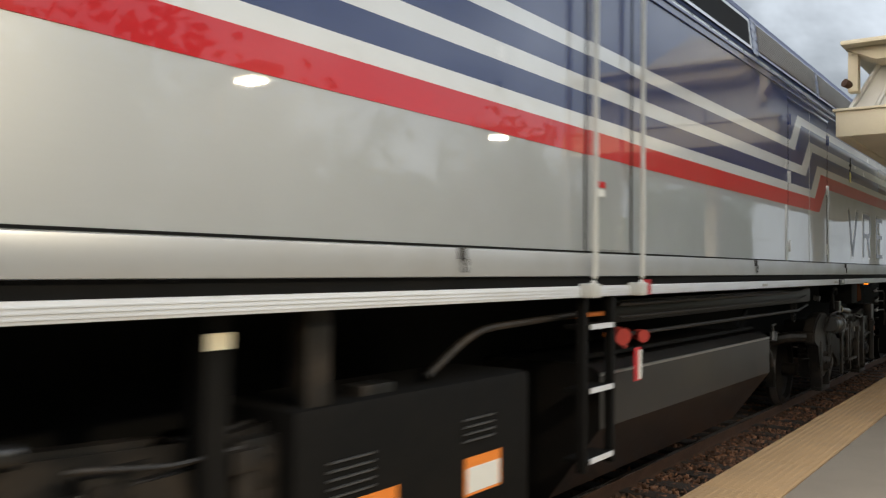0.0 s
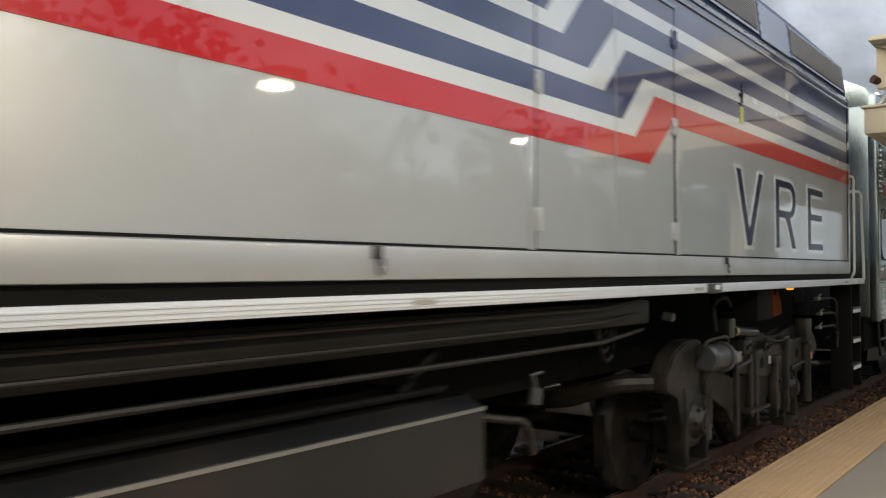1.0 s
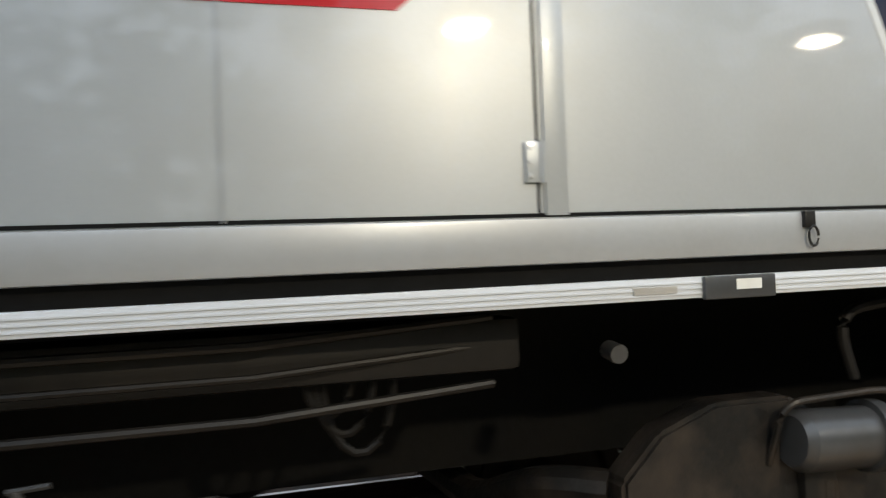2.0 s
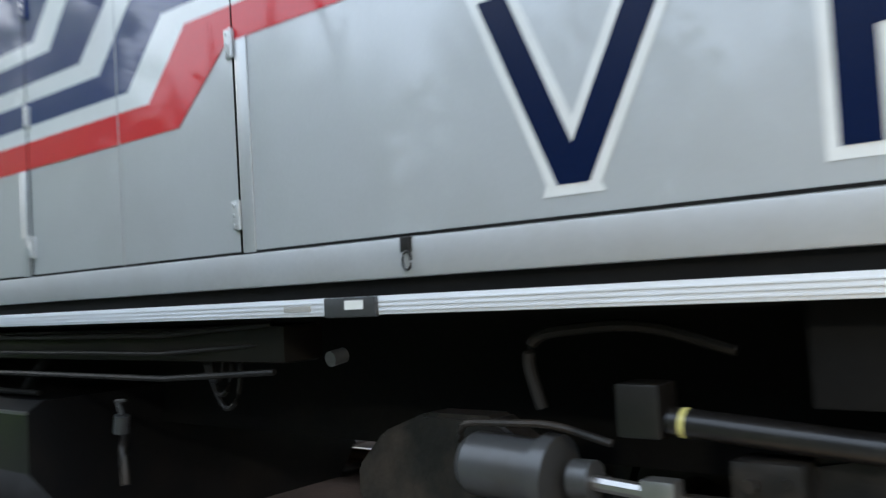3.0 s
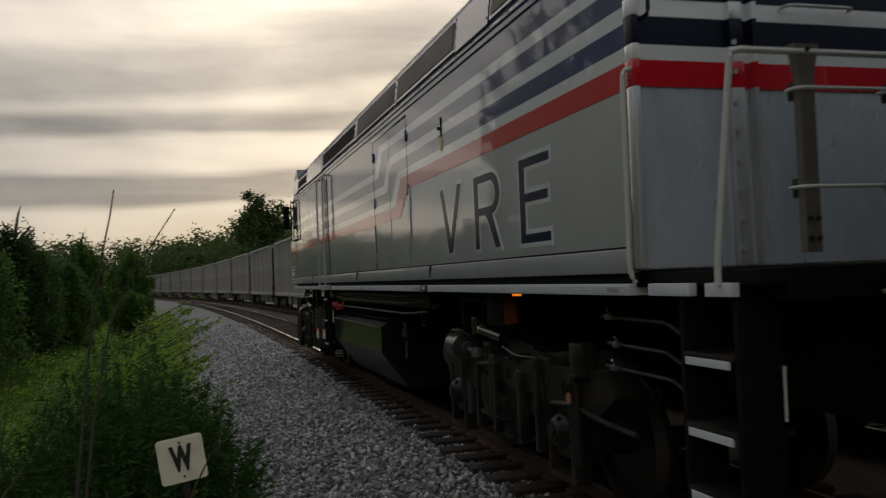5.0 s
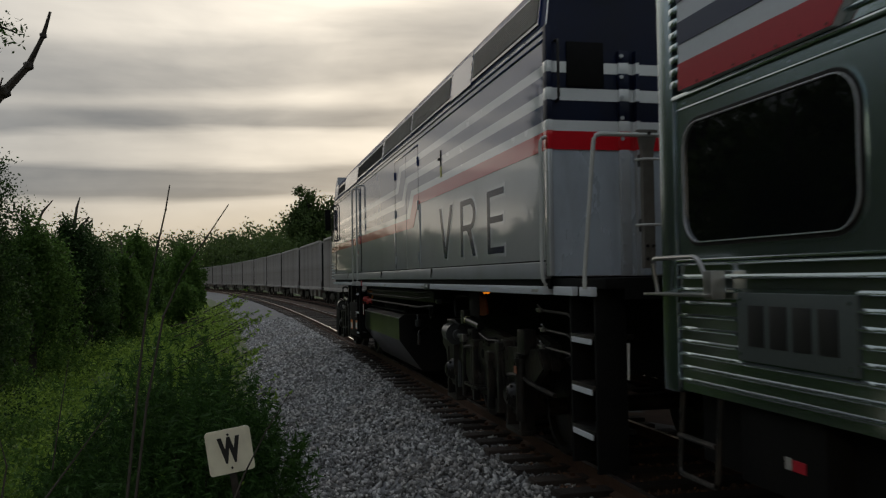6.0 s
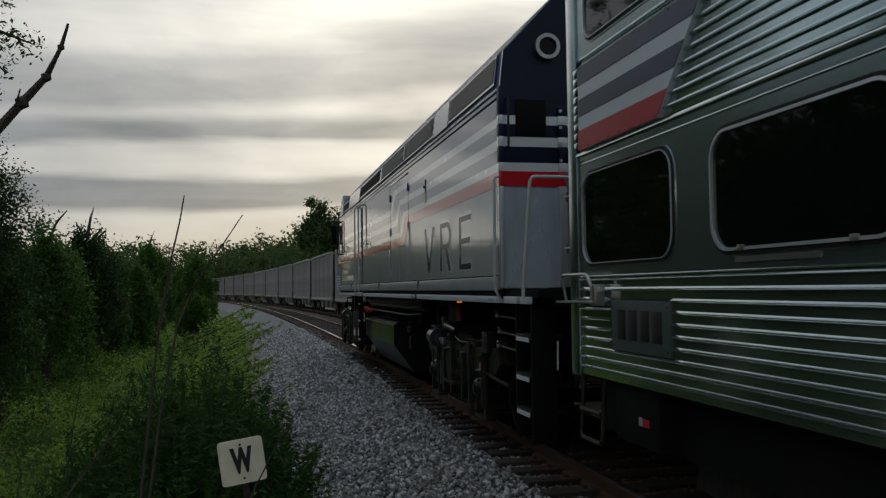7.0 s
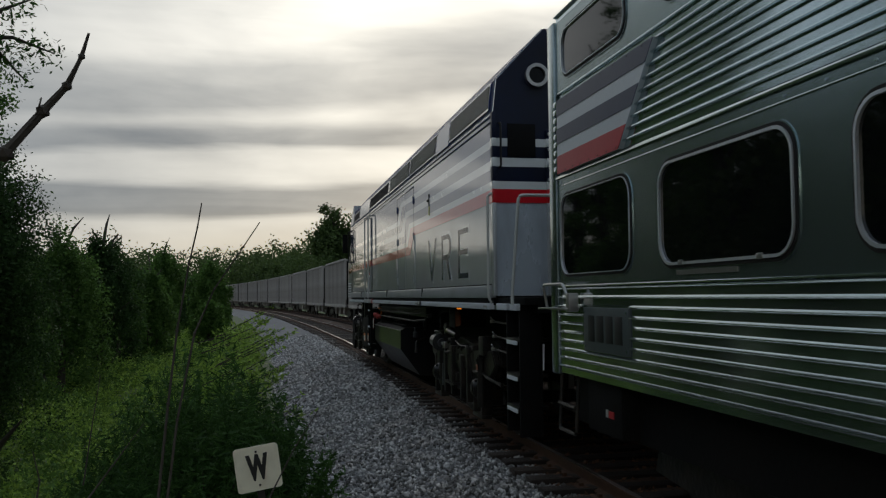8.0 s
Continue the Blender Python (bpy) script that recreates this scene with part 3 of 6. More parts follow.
block = part("marker_block", box(B(), 0.46, 0.74, -1.655, -1.63, 1.735, 1.812, 0.006), M["grey_cyl"], loco, "small steel block on the sill strip")
part("marker_label", box(B(), 0.58, 0.68, -1.658, -1.655, 1.765, 1.80), M["label"], block)
for u in (0.2, -3.2, 5.08):
    part("sill_plate", box(B(), u, u + 0.16, -1.641, -1.634, 1.762, 1.785), M["louvre"], loco)
latch = B()
box(latch, 1.395, 1.420, -1.616, -1.60, 3.38, 3.56, 0.004)
rod(latch, (1.36, -1.6, 3.45), (1.36, -1.635, 3.45), 0.020, 10)
box(latch, 1.33, 1.42, -1.612, -1.60, 3.365, 3.38, 0.003)
part("door_latch", latch, M["iron"], loco)
part("latch_label", box(B(), 1.36, 1.45, -1.610, -1.60, 3.21, 3.35), M["yellow"], loco, "small yellow label under the latch")

# painted marks: dark strokes with a white border
def bar(p, q, w, cut=None):
    """A straight stroke of width w; cut: flat ends along x."""
    p, q = Vector(p), Vector(q)
    d = (q - p).normalized()
    if cut:
        hw = w / 2 / max(0.2, abs(d.y))
        return [(p.x - hw, p.y), (p.x + hw, p.y), (q.x + hw, q.y), (q.x - hw, q.y)]
    s = Vector((-d.y, d.x)) * w / 2
    return [tuple(p - s), tuple(p + s), tuple(q + s), tuple(q - s)]


Z0, Z1, SW, BW = 2.138, 2.802, 0.108, 0.036
# first mark: two slanted strokes; second: a stem, a bowl and a leg; third: a stem and three arms
m1 = [bar((1.318, Z1), (1.597, Z0), SW, True), bar((1.938, Z1), (1.597, Z0), SW, True)]
ARM = 0.068
bowl = []
bc, br = (2.85, 2.62), 0.182
for sgn, rx, rz in ((1, 0.235, br), (-1, 0.125, br - ARM)):
    arc = [(bc[0] + rx * math.cos(a), bc[1] + rz * math.sin(a)) for a in np.linspace(math.pi / 2, -math.pi / 2, 16)]
    bowl.append(arc if sgn > 0 else arc[::-1])
m2 = [bar((2.455, Z1), (2.455, Z0), SW, True), [(2.42, bc[1] + br)] + bowl[0] + [(2.42, bc[1] - br), (2.42, bc[1] - br + ARM)] + bowl[1] + [(2.42, bc[1] + br - ARM)],
      [(2.66, 2.44), (2.72, 2.425), (2.79, 2.36), (2.945, Z0), (3.075, Z0), (2.915, 2.37), (2.865, 2.455), (2.80, 2.475)]]
m3 = [bar((3.61, Z1), (3.61, Z0), SW, True), bar((3.57, Z1 - ARM / 2), (4.165, Z1 - ARM / 2), ARM), bar((3.57, 2.491), (4.125, 2.491), ARM), bar((3.57, Z0 + ARM / 2), (4.155, Z0 + ARM / 2), ARM)]


def widen(o, g):
    """The outline pushed outwards by g."""
    n = len(o)
    area = sum(o[i][0] * o[(i + 1) % n][1] - o[(i + 1) % n][0] * o[i][1] for i in range(n))
    s = 1 if area > 0 else -1
    out = []
    for i in range(n):
        a, b, c = Vector(o[i - 1]), Vector(o[i]), Vector(o[(i + 1) % n])
        d1, d2 = (b - a).normalized(), (c - b).normalized()
        n1, n2 = Vector((d1.y, -d1.x)) * s, Vector((d2.y, -d2.x)) * s
        m = n1 + n2
        m = m / max(0.5, m.dot(n1)) if m.length > 1e-6 else n1
        out.append(tuple(b + m * g))
    return out


for name, strokes in (("first_mark", m1), ("second_mark", m2), ("third_mark", m3)):
    for j, o in enumerate(strokes):
        base = part("painted_stroke", prism(B(), widen(o, BW), "y", SIDE, SIDE - 0.0025 - 0.0004 * j), M["white"], loco, "dark navy painted stroke with a white border", smooth=0)
        part("stroke_face", prism(B(), o, "y", SIDE, SIDE - 0.0050 - 0.0004 * j), M["navy"], base, smooth=0)

# handrails of the side door and the cab
for u0, u1 in ((-7.20, -6.44),):
    for u in (u0, u1):
        hr = B()
        tube(hr, bend([(u, -1.61, 3.93), (u, -1.70, 3.93), (u, -1.70, 1.86), (u - 0.05, -1.70, 1.80)], 0.05), 0.018, 8)
        box(hr, u - 0.07, u + 0.05, -1.72, -1.62, 1.74, 1.83, 0.01)
        part("door_handrail", hr, M["rail_paint"], loco, "cream-painted vertical handrail")
for u in (-11.95, -11.45):
    hr = B()
    tube(hr, bend([(u, -1.60, 3.92), (u, -1.68, 3.92), (u, -1.68, 2.95 if u < -8 else 2.1), (u, -1.60, 2.95 if u < -8 else 2.1)], 0.04), 0.016, 8)
    part("grab_iron", hr, M["iron"], loco)
door = part("side_door", box(B(), -7.1, -6.5, -1.612, -1.6, 2.05, 3.85, 0.006), M["silver"], loco)
part("door_label", box(B(), -7.02, -6.88, -1.617, -1.612, 2.46, 2.50), M["red"], door)
part("door_label", box(B(), -7.02, -6.88, -1.617, -1.612, 2.40, 2.45), M["label"], door)
# the bands run over the door
for i, colour in enumerate(("red", "white", "blue", "white", "blue", "white")):
    part("door_band", box(B(), -7.1, -6.5, -1.617, -1.610, BAND_Z[i], BAND_Z[i + 1]), M[colour], door)
part("door_band", box(B(), -7.1, -6.5, -1.617, -1.610, BAND_Z[6], 3.85), M["blue"], door)

# cab and nose
cab = prism(B(), [(-12.0, 1.88), (-12.0, 4.75), (-12.5, 4.60), (-13.15, 3.55), (-13.75, 2.95), (-13.9, 1.88)], "y", -1.50, 1.50)
part("cab_nose", cab, M["silver"], loco, smooth=0)
part("cab_band", prism(B(), [(-12.0, 2.66), (-12.0, 2.82), (-13.75, 2.82), (-13.80, 2.66)], "y", -1.504, 1.504), M["red"], loco)
part("cab_window", box(B(), -12.75, -12.1, -1.508, -1.45, 3.35, 4.05, 0.03), M["glass"], loco)
part("cab_mirror", box(B(), -12.95, -12.85, -1.78, -1.62, 3.3, 3.9, 0.02), M["black"], loco)
steps = B()
for z in (1.90, 1.98, 2.06, 2.14, 2.22, 2.30):
    box(steps, -13.0, -12.6, -1.60, -1.50, z, z + 0.03, 0.004)
part("nose_steps", steps, M["reflective"], loco)
part("pilot", prism(B(), [(-13.2, 1.5), (-14.1, 1.5), (-14.2, 0.35), (-13.6, 0.2), (-13.3, 0.6)], "y", -1.35, 1.35), M["black"], loco)

# rear end wall with its bands, door and fittings
ex = 5.40
M["brace"] = material("weathered_brown_steel", (0.17, 0.155, 0.135), 0.5, 0.3, 0.2, 25, 5, dirt=(0.09, 0.07, 0.05), dirt_amount=0.6)
M["end_paint"] = material("sooty_silver_paint", (0.60, 0.65, 0.71), 0.28, 0.35, 0.05, 40, 1.6, dirt=(0.30, 0.32, 0.34), dirt_amount=0.6, stretch=(1, 1.4, 0.5), coat=0.4)
part("end_wall", prism(B(), body_sec, "x", ex, ex + 0.05), M["end_paint"], loco, smooth=0)
upper = [(-1.598, 3.02), (-1.598, 4.04), (-1.586, 4.07), (-1.543, 4.445), (-0.958, 5.075), (0.958, 5.075), (1.543, 4.445), (1.586, 4.07), (1.598, 4.04), (1.598, 3.02)]
# end wall in the darkened blue, standing in for the dim gap it faces
part("end_blue", prism(B(), upper, "x", ex + 0.05, ex + 0.056), M["shaded_blue"], loco, "dark blue painted end wall")
for z0, z1, c in ((2.985, 3.145, "red"), (3.145, 3.237, "white"), (3.41, 3.515, "white"), (3.65, 3.745, "white")):
    part("end_band", box(B(), ex + 0.056, ex + 0.060, -1.597, 1.597, z0, z1), M[c], loco)
part("corner_strip", box(B(), ex - 0.012, ex + 0.085, -1.611, -1.565, 1.9, 2.985, 0.012), M["silver"], loco)
BANDS = ((2.985, 3.145, "red"), (3.145, 3.237, "white"), (3.237, 3.41, "blue"), (3.41, 3.515, "white"), (3.515, 3.65, "blue"), (3.65, 3.745, "white"), (3.745, 4.05, "blue"))
for z0, z1, c in BANDS:
    part("corner_strip", box(B(), ex - 0.012, ex + 0.085, -1.611, -1.565, z0, z1, 0.003), M["shaded_blue" if c == "blue" else c], loco)
    part("rib_band", box(B(), ex + 0.055, ex + 0.10, -0.95, -0.86, z0, min(z1, 3.85), 0.003), M["shaded_blue" if c == "blue" else c], loco)
    part("rib_band", box(B(), ex + 0.055, ex + 0.12, -0.80, -0.77, z0, min(z1, 3.85)), M["shaded_blue" if c == "blue" else c], loco)
rib = B()
box(rib, ex + 0.055, ex + 0.10, -0.95, -0.86, 1.9, 2.985, 0.006)
end_rib = part("end_rib", rib, M["belt"], loco)
part("corner_seam", box(B(), ex - 0.020, ex - 0.012, -1.608, -1.6, 1.9, 3.92), M["black"], loco)
hr = B()
tube(hr, bend([(ex + 0.06, -1.52, 3.92), (ex + 0.13, -1.52, 3.92), (ex + 0.13, -1.52, 3.40), (ex + 0.06, -1.52, 3.40)], 0.04), 0.013, 8)
part("grab_iron", hr, M["iron"], loco)
for y in (-1.14, -0.55):
    for z in (2.28, 2.78):
        part("handrail_foot", box(B(), 6.27, 6.33, y - 0.03, y + 0.03, z - 0.05, z + 0.05, 0.010), M["iron"], loco)
for k in range(11):
    part("rivet", rod(B(), (ex + 0.0995, -0.93, 2.0 + k * 0.18), (ex + 0.115, -0.93, 2.0 + k * 0.18), 0.018, 8), M["belt"] if k < 6 else M["silver"], end_rib)
part("end_rib", box(B(), ex + 0.055, ex + 0.12, -0.80, -0.77, 1.9, 2.985), M["belt"], loco)
part("end_recess", box(B(), ex + 0.058, ex + 0.075, -1.42, -1.08, 3.53, 3.92, 0.004), M["black"], loco)
lamp_ring = B()
ring(lamp_ring, [(0.14 * math.cos(a), 0.14 * math.sin(a)) for a in np.linspace(0, math.tau, 24, endpoint=False)],
     [(0.10 * math.cos(a), 0.10 * math.sin(a)) for a in np.linspace(0, math.tau, 24, endpoint=False)], "x", 0.0, 0.07)
lr = part("tail_lamp", lamp_ring, M["steel"], loco, "round end lamp with a bright metal rim")
lr.location = (ex + 0.055, -1.06, 4.50)
part("tail_lens", rod(B(), (0.0, 0, 0), (0.03, 0, 0), 0.10, 20), M["glass"], lr)
for pts, r in (([(5.45, -1.62, 3.09), (5.45, -1.665, 3.09), (5.43, -1.665, 1.88), (5.43, -1.63, 1.82)], 0.016),
               ([(6.36, -0.3, 2.97), (6.36, -1.56, 2.97), (6.24, -1.61, 1.90), (6.24, -1.61, 1.80)], 0.018),
               ([(6.30, -0.62, 2.78), (6.40, -0.62, 2.78), (6.40, -1.20, 2.78), (6.30, -1.20, 2.78)], 0.010),
               ([(6.30, -0.62, 2.28), (6.40, -0.62, 2.28), (6.40, -1.20, 2.28), (6.30, -1.20, 2.28)], 0.010),
               ([(5.47, -0.55, 3.50), (5.54, -0.55, 3.50), (5.54, -0.05, 3.50), (5.47, -0.05, 3.50)], 0.011)):
    hr = B()
    tube(hr, bend(pts, 0.06) if len(pts) > 2 else pts, r, 8)
    part("end_handrail", hr, M["rail_paint"], loco, "painted tubular handrail at the end platform")
part("end_brace", prism(B(), [(-1.20, 3.01), (-1.04, 3.01), (-1.06, 2.93), (-1.08, 2.85), (-1.08, 1.95), (-1.17, 1.95), (-1.17, 2.85), (-1.19, 2.95)], "x", 6.32, 6.37), M["brace"], loco)
bolts = B()
for y, z in ((-1.15, 2.02), (-1.10, 2.02), (-1.15, 2.12), (-1.10, 2.12), (-1.12, 2.98)):
    rod(bolts, (6.37, y, z), (6.385, y, z), 0.014, 6)
tagged(part("brace_bolts", bolts, M["iron"], loco), kind="stuff")
part("end_deck", box(B(), 5.40, 6.5, -1.55, 1.55, 1.80, 1.88, 0.006), M["black"], loco)
for u0, u1 in ((5.52, 5.95), (6.10, 6.33)):
    part("deck_strip", box(B(), u0, u1, -1.60, -1.55, 1.742, 1.812, 0.004), M["reflective"], loco)
stair = part("end_steps", B(), M["black"], loco)
for u in (5.78, 6.28):
    part("step_side", box(B(), u - 0.02, u + 0.02, -1.55, -1.30, 0.40, 1.80, 0.004), M["black"], stair)
for z in (0.68, 1.02, 1.405):
    part("step_tread", box(B(), 5.80, 6.26, -1.56, -1.22, z, z + 0.035, 0.006), M["iron"], stair)
    part("step_edge", box(B(), 5.83, 6.23, -1.567, -1.555, z - 0.035, z + 0.008, 0.002), M["reflective"], stair)
part("brake_pipe", tube(B(), [(6.28, -1.28, 1.38), (6.29, -1.29, 1.10)], 0.011, 8), M["label"], loco)
# hoses and cocks at the end
for z, u0, u1 in ((1.58, 4.5, 5.6), (1.40, 4.6, 5.6), (1.24, 4.55, 5.65)):
    part("air_pipe", tube(B(), bend([(u0, -1.40, z), (u1 - 0.2, -1.42, z - 0.01), (u1, -1.42, z - 0.08), (u1 + 0.02, -1.40, z - 0.3)], 0.06), 0.014, 8), M["iron"], loco)
    cock = B()
    box(cock, u0 + 0.13, u0 + 0.19, -1.445, -1.395, z - 0.02, z + 0.02, 0.008)
    rod(cock, (u0 + 0.16, -1.42, z + 0.02), (u0 + 0.18, -1.45, z + 0.055), 0.009, 6)
    part("stop_cock", cock, M["steel"], loco)

# fuel tank, ladder, boxes under the frame
tank = part("fuel_tank", prism(B(), [(-1.50, 0.82), (-1.50, 1.20), (-1.40, 1.26), (1.40, 1.26), (1.50, 1.20), (1.50, 0.82), (1.10, 0.28), (-1.10, 0.28)], "x", -6.7, -2.45), M["tank"], loco, "long black fuel tank slung under the frame")
part("tank_lip", box(B(), -6.7, -2.45, -1.512, -1.49, 1.185, 1.205, 0.003), M["steel"], tank)
part("tank_top_pipe", tube(B(), [(-6.6, -1.35, 1.30), (-2.6, -1.35, 1.30)], 0.02, 8), M["black"], tank)
part("pipe_duct", box(B(), -6.3, -0.1, -1.40, -1.15, 1.52, 1.70, 0.03), M["duct"], loco)
for z, r in ((1.665, 0.016), (1.57, 0.012), (1.44, 0.016)):
    part("frame_pipe", tube(B(), [(-6.3, -1.46, z), (-1.0, -1.46, z), (-0.2, -1.38, z + 0.04)], r, 8), M["duct"], loco)
part("frame_brace", tube(B(), [(-2.3, -1.30, 1.72), (-2.9, -1.30, 1.30)], 0.03, 8), M["black"], loco)
ladder = part("side_ladder", B(), M["black"], loco)
for u in (-7.16, -6.74):
    part("stile", box(B(), u - 0.025, u + 0.025, -1.62, -1.56, 0.62, 1.76, 0.006), M["black"], ladder)
for z in (0.70, 1.15, 1.56):
    part("rung", box(B(), -7.15, -6.75, -1.63, -1.45, z - 0.03, z, 0.006), M["black"], ladder)
    part("rung_edge", box(B(), -7.12, -6.78, -1.637, -1.628, z - 0.028, z + 0.006), M["reflective"], ladder)
bx_ = part("equipment_box", box(B(), -9.62, -7.66, -1.50, -0.9, 0.50, 1.32, 0.05), M["black"], loco, "black equipment box with vents and orange labels")
for u0, z0, n in ((-9.42, 0.91, 5), (-8.38, 0.99, 4)):
    for k in range(n):
        part("vent_slot", box(B(), u0, u0 + 0.30, -1.512, -1.498, z0 + k * 0.038, z0 + 0.010 + k * 0.038, 0.003), M["grey_cyl"], bx_)
for u0 in (-8.36, -9.30):
    lab = part("warning_label", box(B(), u0, u0 + 0.36, -1.504, -1.498, 0.70 if u0 > -8.5 else 0.66, 0.905 if u0 > -8.5 else 0.88), M["orange"], bx_, "orange and white warning label")
    part("label_field", box(B(), u0 + 0.02, u0 + 0.34, -1.507, -1.503, 0.715 if u0 > -8.5 else 0.68, 0.85 if u0 > -8.5 else 0.82), M["label"], lab)
bracket = part("frame_post", box(B(), -10.07, -9.94, -1.47, -1.35, 0.5, 1.74, 0.02), M["black"], loco)
part("post_label", box(B(), -10.065, -9.945, -1.476, -1.468, 1.60, 1.665), M["sign"], bracket)
part("frame_post", box(B(), -9.53, -9.37, -1.47, -1.35, 1.1, 1.74, 0.02), M["iron"], loco)
part("hanging_pipe", tube(B(), bend([(-8.6, -1.42, 1.36), (-8.2, -1.45, 1.58), (-6.9, -1.45, 1.62)], 0.2), 0.022, 8), M["iron"], loco)
part("red_cap", rod(rod(B(), (-6.42, -1.55, 1.44), (-6.36, -1.47, 1.46), 0.062, 16, 0.05), (-6.38, -1.50, 1.40), (-6.28, -1.50, 1.36), 0.020, 8), M["coral"], loco, "round red cap on a hose end")
part("red_cap", rod(rod(B(), (-6.0, -1.53, 1.42), (-5.95, -1.45, 1.43), 0.050, 14, 0.04), (-5.97, -1.48, 1.40), (-5.86, -1.48, 1.38), 0.016, 8), M["coral"], loco)
part("red_tag", box(B(), -6.33, -6.23, -1.60, -1.59, 1.12, 1.36), M["red"], loco, "red and white hanging tag")
part("tag_stripe", box(B(), -6.27, -6.22, -1.604, -1.598, 1.13, 1.34), M["label"], loco)
part("red_placard", box(B(), -6.30, -6.15, -1.645, -1.635, 1.74, 1.85), M["stripe_red"], loco)


# trucks
def coil(bm, x, y, z0, z1, r=0.085, wire=0.018, turns=4.5):
    tube(bm, [(x + r * math.cos(a), y + r * math.sin(a), z0 + (z1 - z0) * a / (math.tau * turns)) for a in np.linspace(0, math.tau * turns, int(turns * 10))], wire, 5)


WHEEL_R = 0.508
wheelsets = []


def truck(cx):
    tr = part("truck_frame", B(), M["iron"], loco, "dirty cast-steel truck frame")
    side = [(-1.98, 0.95), (-1.98, 1.08), (-1.82, 1.24), (-1.58, 1.33), (-1.25, 1.33), (-0.98, 1.16), (-0.70, 0.98), (-0.45, 0.90), (0.45, 0.90), (0.70, 0.98), (0.95, 1.10), (1.40, 1.14), (1.85, 1.12), (2.05, 0.98), (2.05, 0.84),
            (1.72, 0.84), (1.62, 0.48), (1.12, 0.48), (1.02, 0.78), (0.6, 0.66), (0.5, 0.50), (-0.5, 0.50), (-0.6, 0.66), (-1.02, 0.84), (-1.12, 0.48), (-1.62, 0.48), (-1.74, 0.90)]
    end_beam = B()
    tube(end_beam, bend([(cx - 1.95, -1.22, 1.02), (cx - 2.15, -1.0, 1.02), (cx - 2.25, -0.6, 0.86), (cx - 2.25, 0.6, 0.86)], 0.15), 0.075, 10)
    part("end_transom", end_beam, M["iron"], tr)
    for y0, y1 in ((-1.36, -1.20), (1.20, 1.36)):
        bm = prism(B(), [(cx + a, b) for a, b in side], "y", y0, y1)
        bmesh.ops.bevel(bm, geom=[e for e in bm.edges], offset=0.018, segments=2, affect="EDGES")
        part("side_frame", bm, M["iron"], tr)
    part("bolster", box(B(), cx - 0.3, cx + 0.3, -1.1, 1.1, 0.75, 1.15, 0.03), M["black"], tr)
    for sx in (-1.37, 1.37):
        ws = part("wheelset", B(), M["iron"], loco)
        ws.location = (cx + sx, 0, WHEEL_R)
        for sy in (-1, 1):
            bm = B()
            prof = [(0.10, 0.70), (0.16, 0.74), (0.40, 0.725), (0.43, 0.69), (0.535, 0.685), (0.535, 0.71), (0.512, 0.72), (0.504, 0.825), (0.43, 0.83), (0.40, 0.775), (0.16, 0.80), (0.10, 0.80)]
            seg = 32
            rings = [[bm.verts.new((r * math.cos(k * math.tau / seg), sy * y, r * math.sin(k * math.tau / seg))) for k in range(seg)] for r, y in prof]
            for a, b in zip(rings, rings[1:] + rings[:1]):
                for k in range(seg):
                    bm.faces.new((a[k], a[(k + 1) % seg], b[(k + 1) % seg], b[k]))
            part("wheel", bm, M["iron"], ws)
            bm = B()
            seg = 32
            rings = [[bm.verts.new((r * math.cos(k * math.tau / seg), sy * y, r * math.sin(k * math.tau / seg))) for k in range(seg)] for r, y in ((0.514, 0.722), (0.506, 0.823))]
            for k in range(seg):
                bm.faces.new((rings[0][k], rings[0][(k + 1) % seg], rings[1][(k + 1) % seg], rings[1][k]))
            part("tread", bm, M["steel"], ws, "bright worn wheel tread")
        part("axle", rod(B(), (0, -1.0, 0), (0, 1.0, 0), 0.09, 14), M["iron"], ws)
        wheelsets.append(ws)
        ab = B()
        box(ab, cx + sx - 0.20, cx + sx + 0.20, -1.34, -1.05, 0.42, 0.84, 0.05)
        rod(ab, (cx + sx, -1.28, 0.64), (cx + sx, -1.36, 0.64), 0.165, 22)
        rod(ab, (cx + sx, -1.36, 0.65), (cx + sx, -1.45, 0.65), 0.15, 22, 0.085)
        box(ab, cx + sx - 0.26, cx + sx - 0.19, -1.38, -1.22, 0.30, 0.95, 0.015)
        box(ab, cx + sx + 0.19, cx + sx + 0.26, -1.38, -1.22, 0.30, 0.95, 0.015)
        box(ab, cx + sx - 0.27, cx + sx + 0.27, -1.38, -1.24, 0.26, 0.31, 0.012)
        rod(ab, (cx + sx, -1.44, 0.65), (cx + sx, -1.465, 0.65), 0.06, 12)
        for k in range(6):
            a = k * math.tau / 6
            rod(ab, (cx + sx + 0.12 * math.cos(a), -1.40, 0.65 + 0.12 * math.sin(a)), (cx + sx + 0.12 * math.cos(a), -1.425, 0.65 + 0.12 * math.sin(a)), 0.016, 6)
        part("axle_box", ab, M["iron"], tr)
        for dx in (-0.26, 0.26):
            sp = B()
            coil(sp, cx + sx + dx, -1.16, 0.66, 0.96)
            part("coil_spring", sp, M["iron"], tr)
        damper = B()
        s = 1 if sx > 0 else -1
        rod(damper, (cx + sx - s * 0.33, -1.33, 0.45), (cx + sx - s * 0.33, -1.33, 0.80), 0.045, 12)
        rod(damper, (cx + sx - s * 0.33, -1.33, 0.80), (cx + sx - s * 0.33, -1.33, 1.05), 0.03, 10)
        part("damper", damper, M["grey_cyl"], tr)
    # brake cylinder with its rod and levers
    for s in (-1,):
        cyl = B()
        x0 = cx + s * 1.27
        rod(cyl, (x0, -1.42, 1.17), (x0 - s * 0.34, -1.42, 1.155), 0.118, 24)
